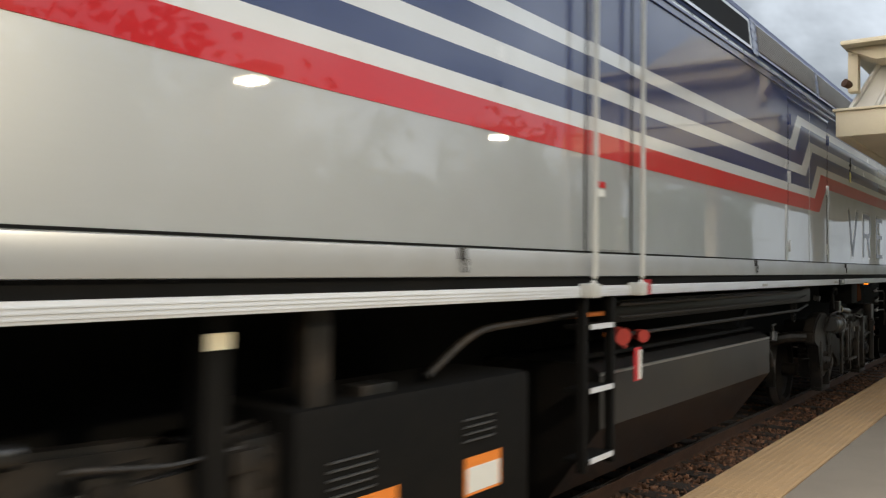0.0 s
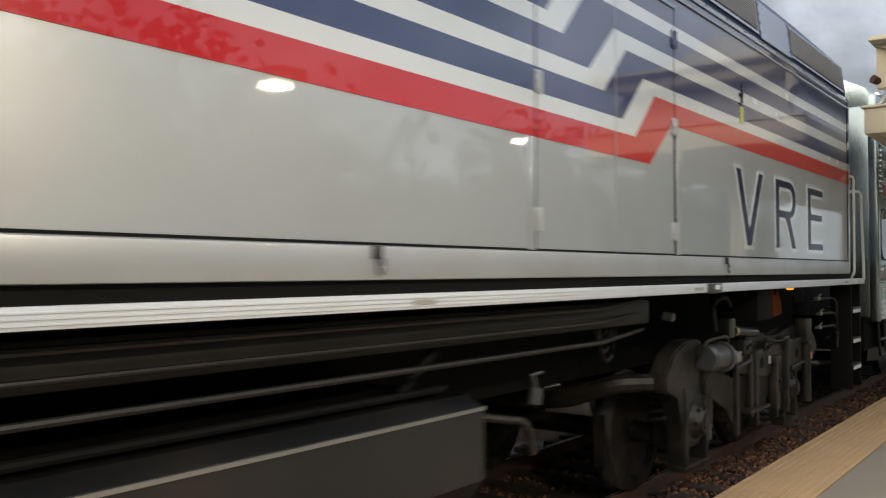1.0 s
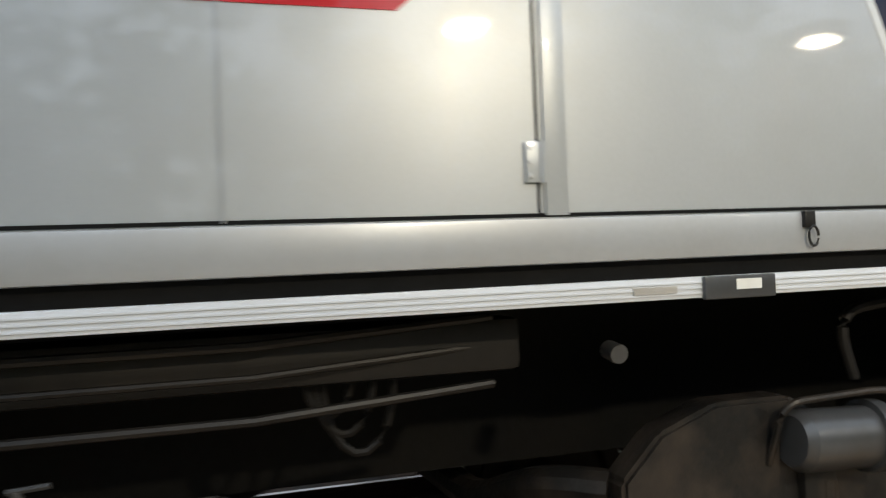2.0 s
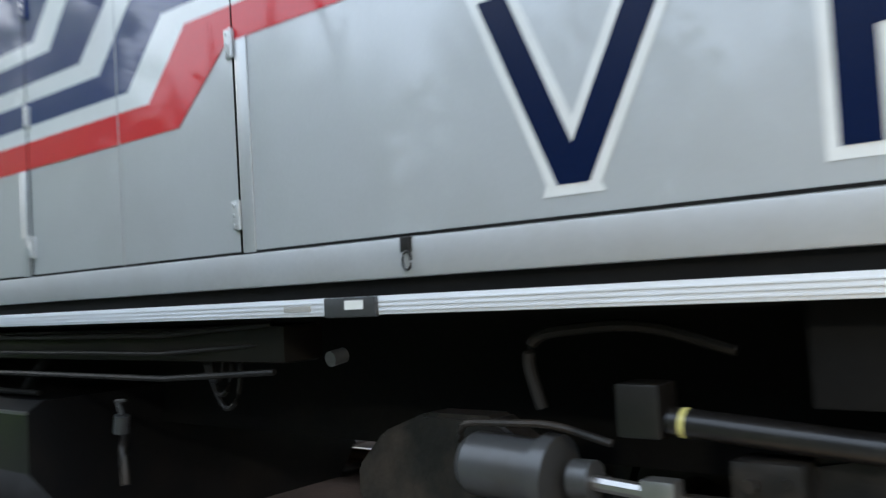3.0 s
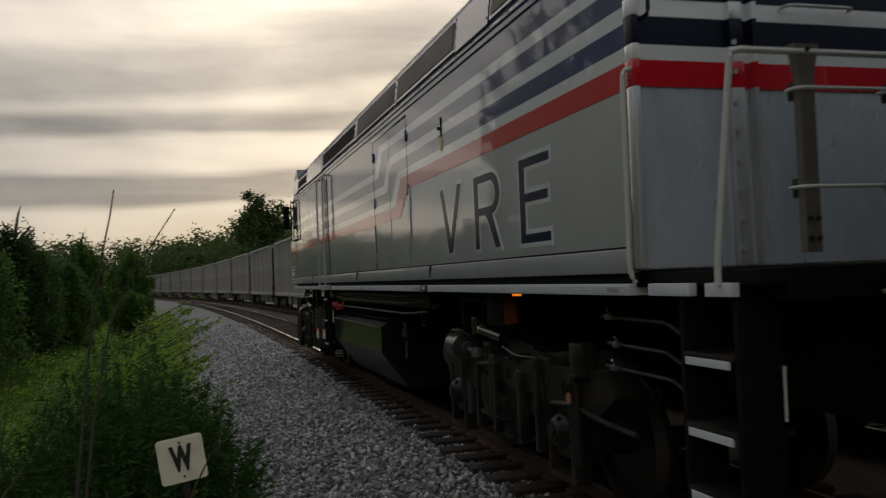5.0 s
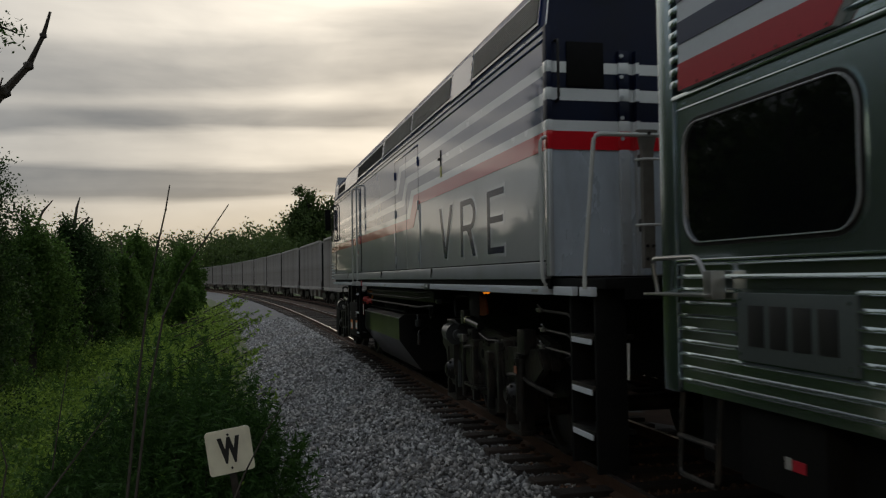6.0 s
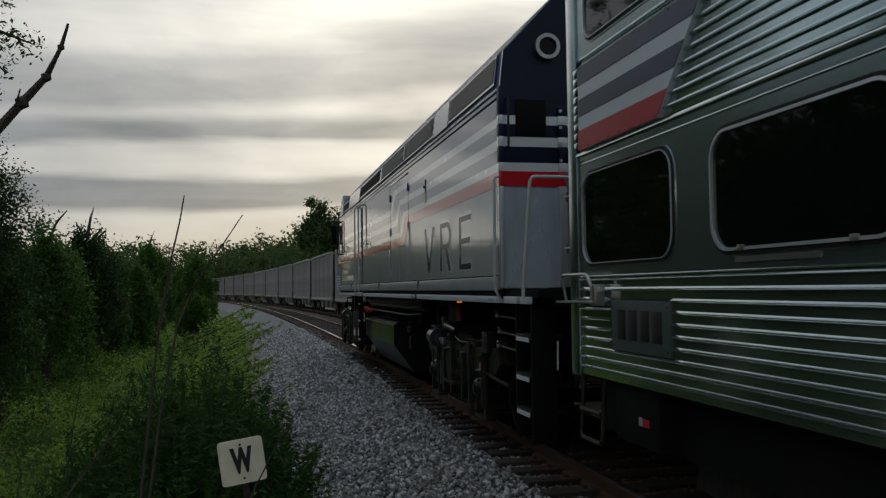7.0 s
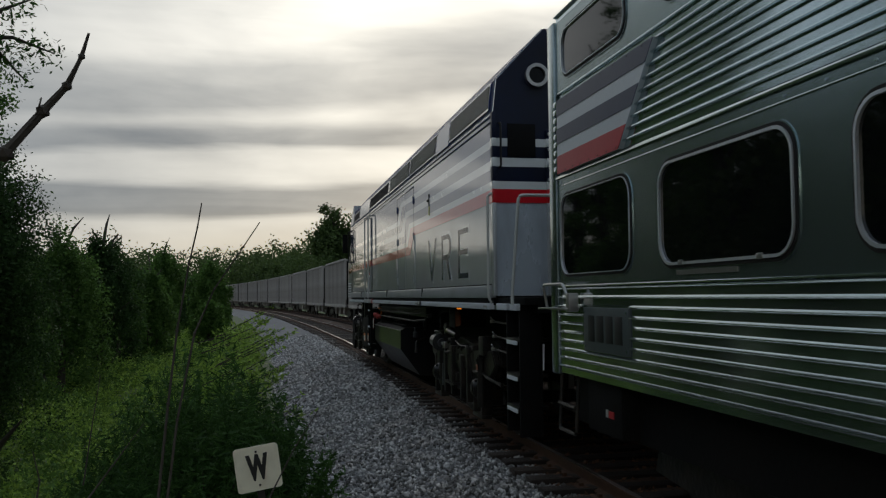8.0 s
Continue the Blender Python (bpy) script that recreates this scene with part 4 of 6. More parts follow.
        rod(cyl, (x0 - s * 0.30, -1.42, 1.16), (x0 - s * 0.36, -1.42, 1.155), 0.140, 24)
        rod(cyl, (x0 + s * 0.035, -1.42, 1.172), (x0, -1.42, 1.17), 0.095, 24, 0.118)
        rod(cyl, (x0 - s * 0.42, -1.42, 1.15), (x0 - s * 0.50, -1.42, 1.15), 0.07, 16)
        part("brake_cylinder", cyl, M["grey_cyl"], tr, "grey brake cylinder")
        pr = B()
        rod(pr, (x0 - s * 0.48, -1.42, 1.145), (x0 - s * 0.72, -1.42, 1.13), 0.028, 10)
        box(pr, x0 - s * 0.80, x0 - s * 0.68, -1.46, -1.38, 1.08, 1.18, 0.012)
        part("push_rod", pr, M["steel"], tr)
        lever = B()
        box(lever, x0 - s * 0.79, x0 - s * 0.71, -1.44, -1.40, 0.40, 1.16, 0.012)
        box(lever, x0 - s * 1.20, x0 - s * 1.13, -1.44, -1.40, 0.52, 1.12, 0.012)
        tube(lever, [(x0 - s * 0.75, -1.42, 1.02), (x0 - s * 1.16, -1.42, 1.06)], 0.022, 8)
        part("brake_lever", lever, M["iron"], tr)
        hang = B()
        box(hang, x0 - s * 0.20, x0 - s * 0.04, -1.40, -1.24, 0.86, 1.08, 0.03)
        rod(hang, (x0 - s * 0.16, -1.36, 0.60), (x0 - s * 0.16, -1.36, 1.0), 0.05, 12)
        part("hanger", hang, M["iron"], tr)
        shoe = prism(B(), [(cx + s * (1.37 + 0.53 + 0.10 * math.sin(q)) , 0.51 + q * 0.22) for q in np.linspace(-1, 1, 7)] + [(cx + s * (1.37 + 0.60), 0.72), (cx + s * (1.37 + 0.60), 0.30)], "y", -0.82, -0.72)
        part("brake_shoe", shoe, M["iron"], tr)
    for dx, z1 in ((-0.02, 1.12), (0.62, 1.02), (1.02, 1.16)):
        post = B()
        box(post, cx + dx, cx + dx + 0.075, -1.45, -1.37, 0.42, z1, 0.012)
        box(post, cx + dx - 0.03, cx + dx + 0.13, -1.46, -1.34, z1 - 0.06, z1 + 0.03, 0.012)
        part("swing_hanger", post, M["iron"], tr)
    beam = prism(B(), [(cx - 0.62, 1.12), (cx + 1.5, 1.16), (cx + 2.25, 1.20), (cx + 2.42, 1.02), (cx + 2.1, 0.82), (cx + 1.5, 0.80), (cx + 0.9, 0.90), (cx + 0.4, 0.84), (cx - 0.5, 0.98)], "y", -1.40, -1.33)
    bmesh.ops.bevel(beam, geom=[e for e in beam.edges], offset=0.015, segments=2, affect="EDGES")
    part("equaliser_beam", beam, M["iron"], tr)
    crest = prism(B(), [(cx - 0.25, 1.02), (cx - 0.2, 1.24), (cx + 0.1, 1.30), (cx + 0.7, 1.27), (cx + 1.0, 1.20), (cx + 1.5, 1.28), (cx + 2.05, 1.32), (cx + 2.38, 1.26), (cx + 2.42, 1.00), (cx - 0.25, 0.98)], "y", -1.33, -1.20)
    bmesh.ops.bevel(crest, geom=[e for e in crest.edges], offset=0.025, segments=2, affect="EDGES")
    part("upper_casting", crest, M["iron"], tr)
    for dx in (0.42, 1.35):
        part("casting_slot", box(B(), cx + dx, cx + dx + 0.26, -1.336, -1.329, 1.165, 1.205, 0.003), M["black"], tr)
    for dx in (0.30, 0.62, 1.55):
        part("beam_hole", rod(B(), (cx + dx, -1.398, 1.0), (cx + dx, -1.404, 1.0), 0.055, 14), M["black"], tr)
    for k, (dx, z, w, h) in enumerate(((-0.30, 1.12, 0.22, 0.14), (0.38, 1.10, 0.20, 0.10), (1.05, 1.00, 0.22, 0.22), (-0.10, 0.62, 0.26, 0.14), (0.85, 0.66, 0.18, 0.22))):
        bk = box(B(), cx + dx, cx + dx + w, -1.43 + 0.01 * k, -1.28, z, z + h, 0.018)
        rod(bk, (cx + dx + w * 0.3, -1.43 + 0.01 * k, z + h * 0.5), (cx + dx + w * 0.3, -1.455 + 0.01 * k, z + h * 0.5), 0.022, 8)
        rod(bk, (cx + dx + w * 0.75, -1.43 + 0.01 * k, z + h * 0.6), (cx + dx + w * 0.75, -1.45 + 0.01 * k, z + h * 0.6), 0.016, 8)
        part("bracket", bk, M["iron"], tr)
    for k, (a, b) in enumerate(((0.3, 1.1),)):
        z = 1.24 + 0.05 * k
        part("sand_pipe", tube(B(), bend([(cx + a, -1.44, z), (cx + (a + b) / 2, -1.46, z - 0.05 + 0.03 * k), (cx + b, -1.42, z - 0.04), (cx + b + 0.08, -1.40, 0.62)], 0.08), 0.012, 6), M["iron"], tr)
    leg = box(B(), cx + 1.76, cx + 2.00, -1.45, -1.32, 1.12, 1.37, 0.018)
    box(leg, cx + 1.74, cx + 1.88, -1.475, -1.38, 1.09, 1.13, 0.008)
    rod(leg, (cx + 1.81, -1.43, 0.45), (cx + 1.81, -1.43, 1.10), 0.052, 14)
    rod(leg, (cx + 1.81, -1.43, 1.04), (cx + 1.81, -1.43, 1.08), 0.068, 14)
    part("swing_hanger", leg, M["iron"], tr)
    part("red_tag", box(B(), cx + 1.775, cx + 1.845, -1.492, -1.482, 0.93, 1.00), M["faded_orange"], tr)
    tie = B()
    tube(tie, bend([(cx + 1.3, -1.40, 0.86), (cx + 1.7, -1.42, 0.90), (cx + 2.2, -1.41, 0.84), (cx + 2.6, -1.36, 0.80)], 0.1), 0.022, 8)
    part("spring_plank", tie, M["iron"], tr)
    gh = B()
    tube(gh, bend([(cx - 1.36, -1.36, 1.08), (cx - 1.34, -1.44, 1.32), (cx - 0.9, -1.46, 1.34), (cx - 0.7, -1.42, 1.28)], 0.08), 0.014, 8)
    part("brake_line", gh, M["iron"], tr)
    rod_top = B()
    rod(rod_top, (cx - 0.5, -1.38, 1.36), (cx + 0.15, -1.38, 1.31), 0.048, 14)
    box(rod_top, cx - 0.68, cx - 0.52, -1.42, -1.28, 1.30, 1.48, 0.015)
    bar = part("damper_bar", rod_top, M["tank"], tr, "glossy black horizontal damper")
    part("yellow_band", rod(B(), (cx - 0.46, -1.38, 1.357), (cx - 0.44, -1.38, 1.355), 0.0495, 14), M["yellow"], bar)
    hose = B()
    tube(hose, bend([(cx - 0.98, -1.40, 1.38), (cx - 1.06, -1.40, 1.64), (cx - 0.6, -1.36, 1.68), (cx - 0.3, -1.30, 1.58)], 0.15, 6), 0.022, 8)
    part("air_hose", hose, M["rubber"], tr)
    step = part("crew_step", box(B(), cx - 0.30, cx + 0.32, -1.48, -1.14, 0.575, 0.60, 0.006), M["iron"], tr)
    for k in range(5):
        part("step_bar", box(B(), cx - 0.29 + k * 0.12, cx - 0.22 + k * 0.12, -1.48, -1.14, 0.60, 0.612), M["iron"], step)
    part("frame_label", box(B(), cx + 0.52, cx + 0.58, -1.408, -1.399, 0.97, 1.05), M["plate_pale"], tr)
    return tr


truck(2.27)
truck(-10.9)
for u in (3.12,):
    part("marker_lamp", box(B(), u, u + 0.10, -1.54, -1.49, 1.714, 1.730, 0.005), M["amber"], loco, "small glowing amber lamp under the sill")
# its orange is the nearby marker lamp's glow, put into the base colour
part("rear_bracket", prism(B(), [(2.70, 1.725), (2.74, 1.725), (2.76, 1.68), (2.80, 1.665), (2.84, 1.68), (2.86, 1.725), (2.90, 1.725), (2.92, 1.66), (2.98, 1.62), (3.03, 1.48), (2.86, 1.455), (2.72, 1.455)], "y", -1.47, -1.45), M["amber_lit"], loco, "bracket plate under the frame, coloured orange for the amber lamp's glow")
part("rear_box", box(B(), 2.24, 2.69, -1.47, -1.0, 1.43, 1.74, 0.012), M["black"], loco)

part("pull_bar", tube(B(), [(-7.0, -1.38, 1.60), (-6.0, -1.36, 1.60)], 0.018, 8), M["orange"], loco, "orange painted pull bar")
part("pull_bar", tube(B(), [(-6.25, -1.38, 1.56), (-6.4, -1.40, 1.44)], 0.018, 8), M["orange"], loco)
part("frame_light", rod(B(), (0.25, -1.44, 1.55), (0.25, -1.36, 1.56), 0.034, 14), M["grey_cyl"], loco, "small round steel fitting under the frame")
valve = rod(B(), (-1.66, -1.33, 1.10), (-1.64, -1.33, 1.20), 0.045, 12)
rod(valve, (-1.64, -1.33, 1.20), (-1.68, -1.33, 1.28), 0.016, 8)
tube(valve, [(-1.70, -1.33, 1.28), (-1.58, -1.34, 1.29)], 0.010, 6)
part("drain_valve", valve, M["grey_cyl"], loco)
part("drain_cock", tube(B(), bend([(-2.0, -1.1, 1.05), (-1.7, -1.3, 1.0), (-1.65, -1.32, 0.80)], 0.06), 0.026, 8), M["iron"], loco)
for k, (z, r) in enumerate(((1.62, 0.14), (1.60, 0.17), (1.58, 0.20))):
    part("cable_loop", tube(B(), [(-0.75 + 0.05 * k + r * 0.6 * math.cos(a), -1.32, 1.72 - r + r * math.sin(a) * 1.2) for a in np.linspace(0.3, -3.4, 12)], 0.014, 6), M["rubber"], loco)

# ---- the coach behind it ----
coach = tagged(new("passenger_coach"), "two-level stainless steel passenger coach with fluted sides", "coach")
CX0, CX1, CY = 7.50, 33.0, -1.55


def flutes(z0, z1, n, x0, x1, name="fluted_panel", y=CY, depth=0.026, top=0.60, mat="stainless"):
    """A pressed panel with n level ridges."""
    pts = []
    h = (z1 - z0) / n
    for k in range(n):
        z = z0 + k * h
        pts += [(y, z + h * 0.02), (y, z + h * top), (y - depth * 0.75, z + h * (top + 0.05)), (y - depth, z + h * (top + 0.12)), (y - depth * 0.95, z + h * (top + 0.19)), (y - depth * 0.45, z + h * (top + 0.27))]
    pts += [(y, z1), (y + 0.03, z1), (y + 0.03, z0)]
    return part(name, prism(B(), pts, "x", x0, x1), M[mat], coach, smooth=42)


sec = [(-1.52, 1.20), (-1.52, 4.30), (-1.40, 4.58), (-1.0, 4.78), (0, 4.85), (1.0, 4.78), (1.40, 4.58), (1.52, 4.30), (1.52, 1.20)]
part("body_core", prism(B(), sec, "x", CX0 + 0.05, CX1), M["stainless_flat"], coach, smooth=0)
FX0, PITCH, FZ = 7.62, 0.0775, 1.20
flutes(FZ, FZ + 10 * PITCH, 10, FX0, 8.24, depth=0.024, top=0.68, mat="stainless_low")
flutes(FZ, FZ + 3 * PITCH, 3, 8.24, 9.20, depth=0.024, top=0.68, mat="stainless_low")
flutes(FZ + 8 * PITCH, FZ + 10 * PITCH, 2, 8.24, 9.20, depth=0.024, top=0.68, mat="stainless_low")
flutes(FZ, FZ + 10 * PITCH, 10, 9.20, CX1, depth=0.024, top=0.68, mat="stainless_low")
part("plate_backing", box(B(), 8.24, 9.20, -1.548, -1.51, FZ + 3 * PITCH, FZ + 8 * PITCH), M["stainless_flat"], coach)
part("window_band", box(B(), CX0 + 0.02, CX1, -1.549, -1.50, FZ + 10 * PITCH, 2.98), M["stainless_flat"], coach)
part("band_lip", box(B(), CX0 + 0.02, CX1, -1.568, -1.54, 2.965, 2.99, 0.006), M["stainless"], coach)
part("band_lip", box(B(), CX0 + 0.02, CX1, -1.556, -1.54, 2.895, 2.905, 0.003), M["stainless"], coach)
part("band_lip", box(B(), CX0 + 0.02, CX1, -1.564, -1.54, 1.978, 1.992, 0.004), M["stainless"], coach)
flutes(3.0, 3.76, 10, FX0 + 0.1, CX1, depth=0.03)
flutes(4.42, 4.50, 1, FX0, CX1)
part("upper_band", box(B(), CX0 + 0.02, CX1, -1.549, -1.50, 3.76, 4.42), M["stainless_flat"], coach)
part("corner_post", box(B(), 7.41, 7.60, -1.57, -1.45, 1.18, 4.45, 0.02), M["stainless_flat"], coach)
riv = B()
for k in range(70):
    rod(riv, (CX0 + 0.2 + k * 0.35, -1.549, 2.93), (CX0 + 0.2 + k * 0.35, -1.556, 2.93), 0.008, 6)
tagged(part("rivet_row", riv, M["stainless"], coach), kind="stuff")


def coach_window(x0, x1, z0, z1, r=0.17, bright=True):
    w = part("window", prism(B(), rounded(x0, x1, z0, z1, r), "y", -1.553, -1.545), M["glass"], coach, "dark window with rounded corners")
    g = 0.022
    part("window_gasket", ring(B(), rounded(x0 - g, x1 + g, z0 - g, z1 + g, r + g), rounded(x0, x1, z0, z1, r), "y", -1.560, -1.545), M["rubber"], w)
    f = 0.018 if bright else 0.006
    part("window_frame", ring(B(), rounded(x0, x1, z0, z1, r), rounded(x0 + f, x1 - f, z0 + f, z1 - f, r - f), "y", -1.570, -1.55), M["chrome"], w)
    part("window_rim", ring(B(), rounded(x0 - g - 0.012, x1 + g + 0.012, z0 - g - 0.012, z1 + g + 0.012, r + g + 0.012), rounded(x0 - g, x1 + g, z0 - g, z1 + g, r + g), "y", -1.556, -1.545), M["stainless_flat"], w)
    if bright:
        for x in (x0 + 0.32, x1 - 0.32):
            part("frame_clip", box(B(), x - 0.03, x + 0.03, -1.576, -1.565, z0 - 0.004, z0 + 0.030, 0.004), M["steel"], w)
    return w


coach_window(7.70, 9.235, 2.085, 2.80, bright=False)
for k in range(10):
    coach_window(9.72 + k * 2.03, 11.28 + k * 2.03, 2.095, 2.79)
    part("drip_plate", box(B(), 9.95 + k * 2.03, 10.7 + k * 2.03, -1.556, -1.548, 2.03, 2.065), M["steel"], coach)
for k in range(11):
    coach_window(7.80 + k * 2.03, 9.20 + k * 2.03, 3.875, 4.30, 0.14, bright=False)

# painted panel by the end
panel = part("painted_panel", prism(B(), [(7.73, 3.00), (9.12, 3.00), (9.76, 3.67), (7.73, 3.67)], "y", -1.592, -1.55), M["stripe_pale"], coach, "white panel with navy and red stripes")
for z0, z1, c in ((3.00, 3.16, "red"), (3.275, 3.41, "navy"), (3.53, 3.67, "navy")):
    s0, s1 = (z0 - 3.00) / 0.67 * 0.64, (z1 - 3.00) / 0.67 * 0.64
    part("panel_stripe", prism(B(), [(7.73, z0), (9.12 + s0, z0), (9.12 + s1, z1), (7.73, z1)], "y", -1.597, -1.592), M["stripe_" + c], panel)
for k in range(8):
    for x, z in ((7.76 + k * 0.19, 3.015), (7.76 + k * 0.26, 3.655)):
        part("panel_screw", rod(B(), (x, -1.596, z), (x, -1.600, z), 0.008, 6), M["iron"], panel)
for k in range(9):
    part("flute_end", box(B(), 7.615, 7.725, -1.590, -1.55, 3.03 + k * 0.075, 3.075 + k * 0.075, 0.008), M["stainless"], coach)
plate = part("number_panel", box(B(), 8.255, 9.185, -1.566, -1.54, 1.44, 1.80, 0.008), M["plate_grey"], coach, "flat panel with a row of dark bars")
for k in range(4):
    part("plain_bar", box(B(), 8.36 + k * 0.19, 8.50 + k * 0.19, -1.570, -1.565, 1.52, 1.735, 0.003), M["ink"], plate)
for x in (8.29, 9.15):
    for z in (1.475, 1.765):
        part("plate_screw", rod(B(), (x, -1.565, z), (x, -1.571, z), 0.010, 8), M["stainless"], plate)
hand = B()
tube(hand, bend([(7.46, -1.62, 1.78), (7.46, -1.66, 2.0), (8.02, -1.66, 2.0), (8.12, -1.64, 1.82)], 0.06), 0.014, 8)
box(hand, 8.07, 8.16, -1.66, -1.57, 1.76, 1.92, 0.012)
box(hand, 7.42, 8.14, -1.70, -1.57, 1.775, 1.79, 0.003)
part("corner_handhold", hand, M["steel"], coach)
st = B()
tube(st, bend([(7.57, -1.52, 1.24), (7.56, -1.55, 0.69), (7.99, -1.55, 0.69), (8.00, -1.52, 1.24)], 0.05), 0.018, 8)
tube(st, [(7.56, -1.55, 0.92), (7.98, -1.55, 0.92)], 0.018, 8)
part("corner_step", st, M["iron"], coach)
part("underframe", box(B(), 7.5, 33, -1.35, 1.35, 0.75, 1.24), M["black"], coach)
sb = part("side_box", box(B(), 8.15, 8.87, -1.50, -1.1, 0.77, 1.22, 0.02), M["black"], coach)
part("side_label", box(B(), 8.56, 8.61, -1.506, -1.498, 0.92, 0.98), M["louvre"], sb)
part("side_label", box(B(), 8.62, 8.72, -1.506, -1.498, 0.92, 0.975), M["stripe_red"], sb)
part("end_wall", box(B(), 7.46, 7.56, -1.45, 1.45, 1.24, 4.30, 0.02), M["stainless_flat"], coach)
part("gangway", box(B(), 6.95, 7.46, -0.55, 0.55, 1.45, 3.75, 0.06), M["rubber"], coach)
part("coupler", box(B(), 6.3, 7.6, -0.16, 0.16, 0.75, 1.05, 0.04), M["iron"], coach)
for cx in (10.4, 29.6):
    tr = part("truck_frame", B(), M["iron"], coach)
    for y in (-1.15, 1.0):
        part("side_frame", prism(B(), [(cx - 1.7, 0.5), (cx - 1.6, 0.78), (cx - 0.6, 0.9), (cx + 0.6, 0.9), (cx + 1.6, 0.78), (cx + 1.7, 0.5), (cx + 1.1, 0.45), (cx + 0.5, 0.42), (cx - 0.5, 0.42), (cx - 1.1, 0.45)], "y", y, y + 0.15), M["iron"], tr)
    for sx in (-1.3, 1.3):
        ws = part("wheelset", B(), M["iron"], coach)
        ws.location = (cx + sx, 0, WHEEL_R)
        for sy in (-0.77, 0.77):
            bm = B()
            rod(bm, (0, sy - 0.065, 0), (0, sy + 0.065, 0), 0.508, 32)
            rod(bm, (0, sy - 0.09, 0), (0, sy + 0.09, 0), 0.14, 16)
            part("wheel", bm, M["iron"], ws)
        part("axle", rod(B(), (0, -0.9, 0), (0, 0.9, 0), 0.08, 12), M["iron"], ws)
        wheelsets.append(ws)

# ---- plants ----
def leaf_mesh(name, pts, sizes, mat, seed=0, flat_up=0.3, long=1.0):
    """Many small leaves, each a bent pair of faces, at the points."""
    rng = np.random.default_rng(seed)
    pts = np.asarray(pts, float)
    n = len(pts)
    sizes = np.broadcast_to(np.asarray(sizes, float), (n,)).reshape(n, 1)
    a = rng.normal(size=(n, 3))
    a[:, 2] *= 1 - flat_up * 0.5
    a /= np.linalg.norm(a, axis=1, keepdims=True)
    b = np.cross(a, rng.normal(size=(n, 3)))
    b /= np.linalg.norm(b, axis=1, keepdims=True) + 1e-9
    a = a * sizes * long
    b = b * sizes * 0.55
    v = np.stack([pts - a, pts + b, pts + a, pts - b], 1).reshape(-1, 3)
    me = bpy.data.meshes.new(name)
    me.vertices.add(4 * n)
    me.vertices.foreach_set("co", v.ravel().astype(np.float32))
    me.loops.add(4 * n)
    me.loops.foreach_set("vertex_index", np.arange(4 * n, dtype=np.int32))
    me.polygons.add(n)
    me.polygons.foreach_set("loop_start", np.arange(0, 4 * n, 4, dtype=np.int32))
    me.update(calc_edges=True)
    me.validate()
    me.materials.append(mat)
    return me


def clumps(rng, centre, radii, count, per, spread):
    """Points in clumps that fill an uneven crown."""
    out = []
    for _ in range(count):
        d = rng.normal(size=3)
        d /= np.linalg.norm(d)
        c = np.asarray(centre) + d * np.asarray(radii) * rng.uniform(0.45, 1.0) * (0.8 + 0.35 * math.sin(3 * d[0] + 2 * d[2] + count))
        out.append(c + rng.normal(size=(per, 3)) * np.asarray(spread) * rng.uniform(0.6, 1.3))
    return np.concatenate(out)


def tree(x, y, height, width, seed, label, leaf=0.10, per=70, count=40, mat="leaf_tree", base=0.25, z=None, drape=1.0):
    rng = np.random.default_rng(seed)
    z = ground_height(x, y) - 0.1 if z is None else z
    t = tagged(new("tree"), label, "tree", "trees beside the railway")
    t.location = (x, y, z)
    r = 0.018 * height + 0.03
    pts = [(rng.normal() * 0.03 * height * k / 6, rng.normal() * 0.03 * height * k / 6, height * 0.86 * k / 6) for k in range(7)]
    part("trunk", tube(B(), pts, [r * (1 - 0.13 * k) for k in range(7)], 8), M["bark"], t)
    for k in range(7):
        h = height * (base + (0.8 - base) * k / 6)
        a = rng.uniform(0, math.tau)
        w = width * 0.42 * (1.1 - 0.6 * k / 6)
        p0 = Vector((0, 0, h))
        part("limb", tube(B(), [p0, p0 + Vector((math.cos(a) * w * 0.5, math.sin(a) * w * 0.5, 0.12 * height)), p0 + Vector((math.cos(a) * w, math.sin(a) * w, 0.18 * height))], [r * 0.45, r * 0.3, r * 0.1], 6), M["bark"], t)
    pts = clumps(rng, (0, 0, height * (base + 1) / 2), (width / 2, width / 2, height * (1 - base) / 2), count, per, width * 0.066 * np.array((drape ** -0.4, drape ** -0.4, drape)))
    crown = new("crown", leaf_mesh("crown", pts, rng.uniform(0.6, 1.3, len(pts)) * leaf, M[mat], seed))
    crown.parent = t
    return t


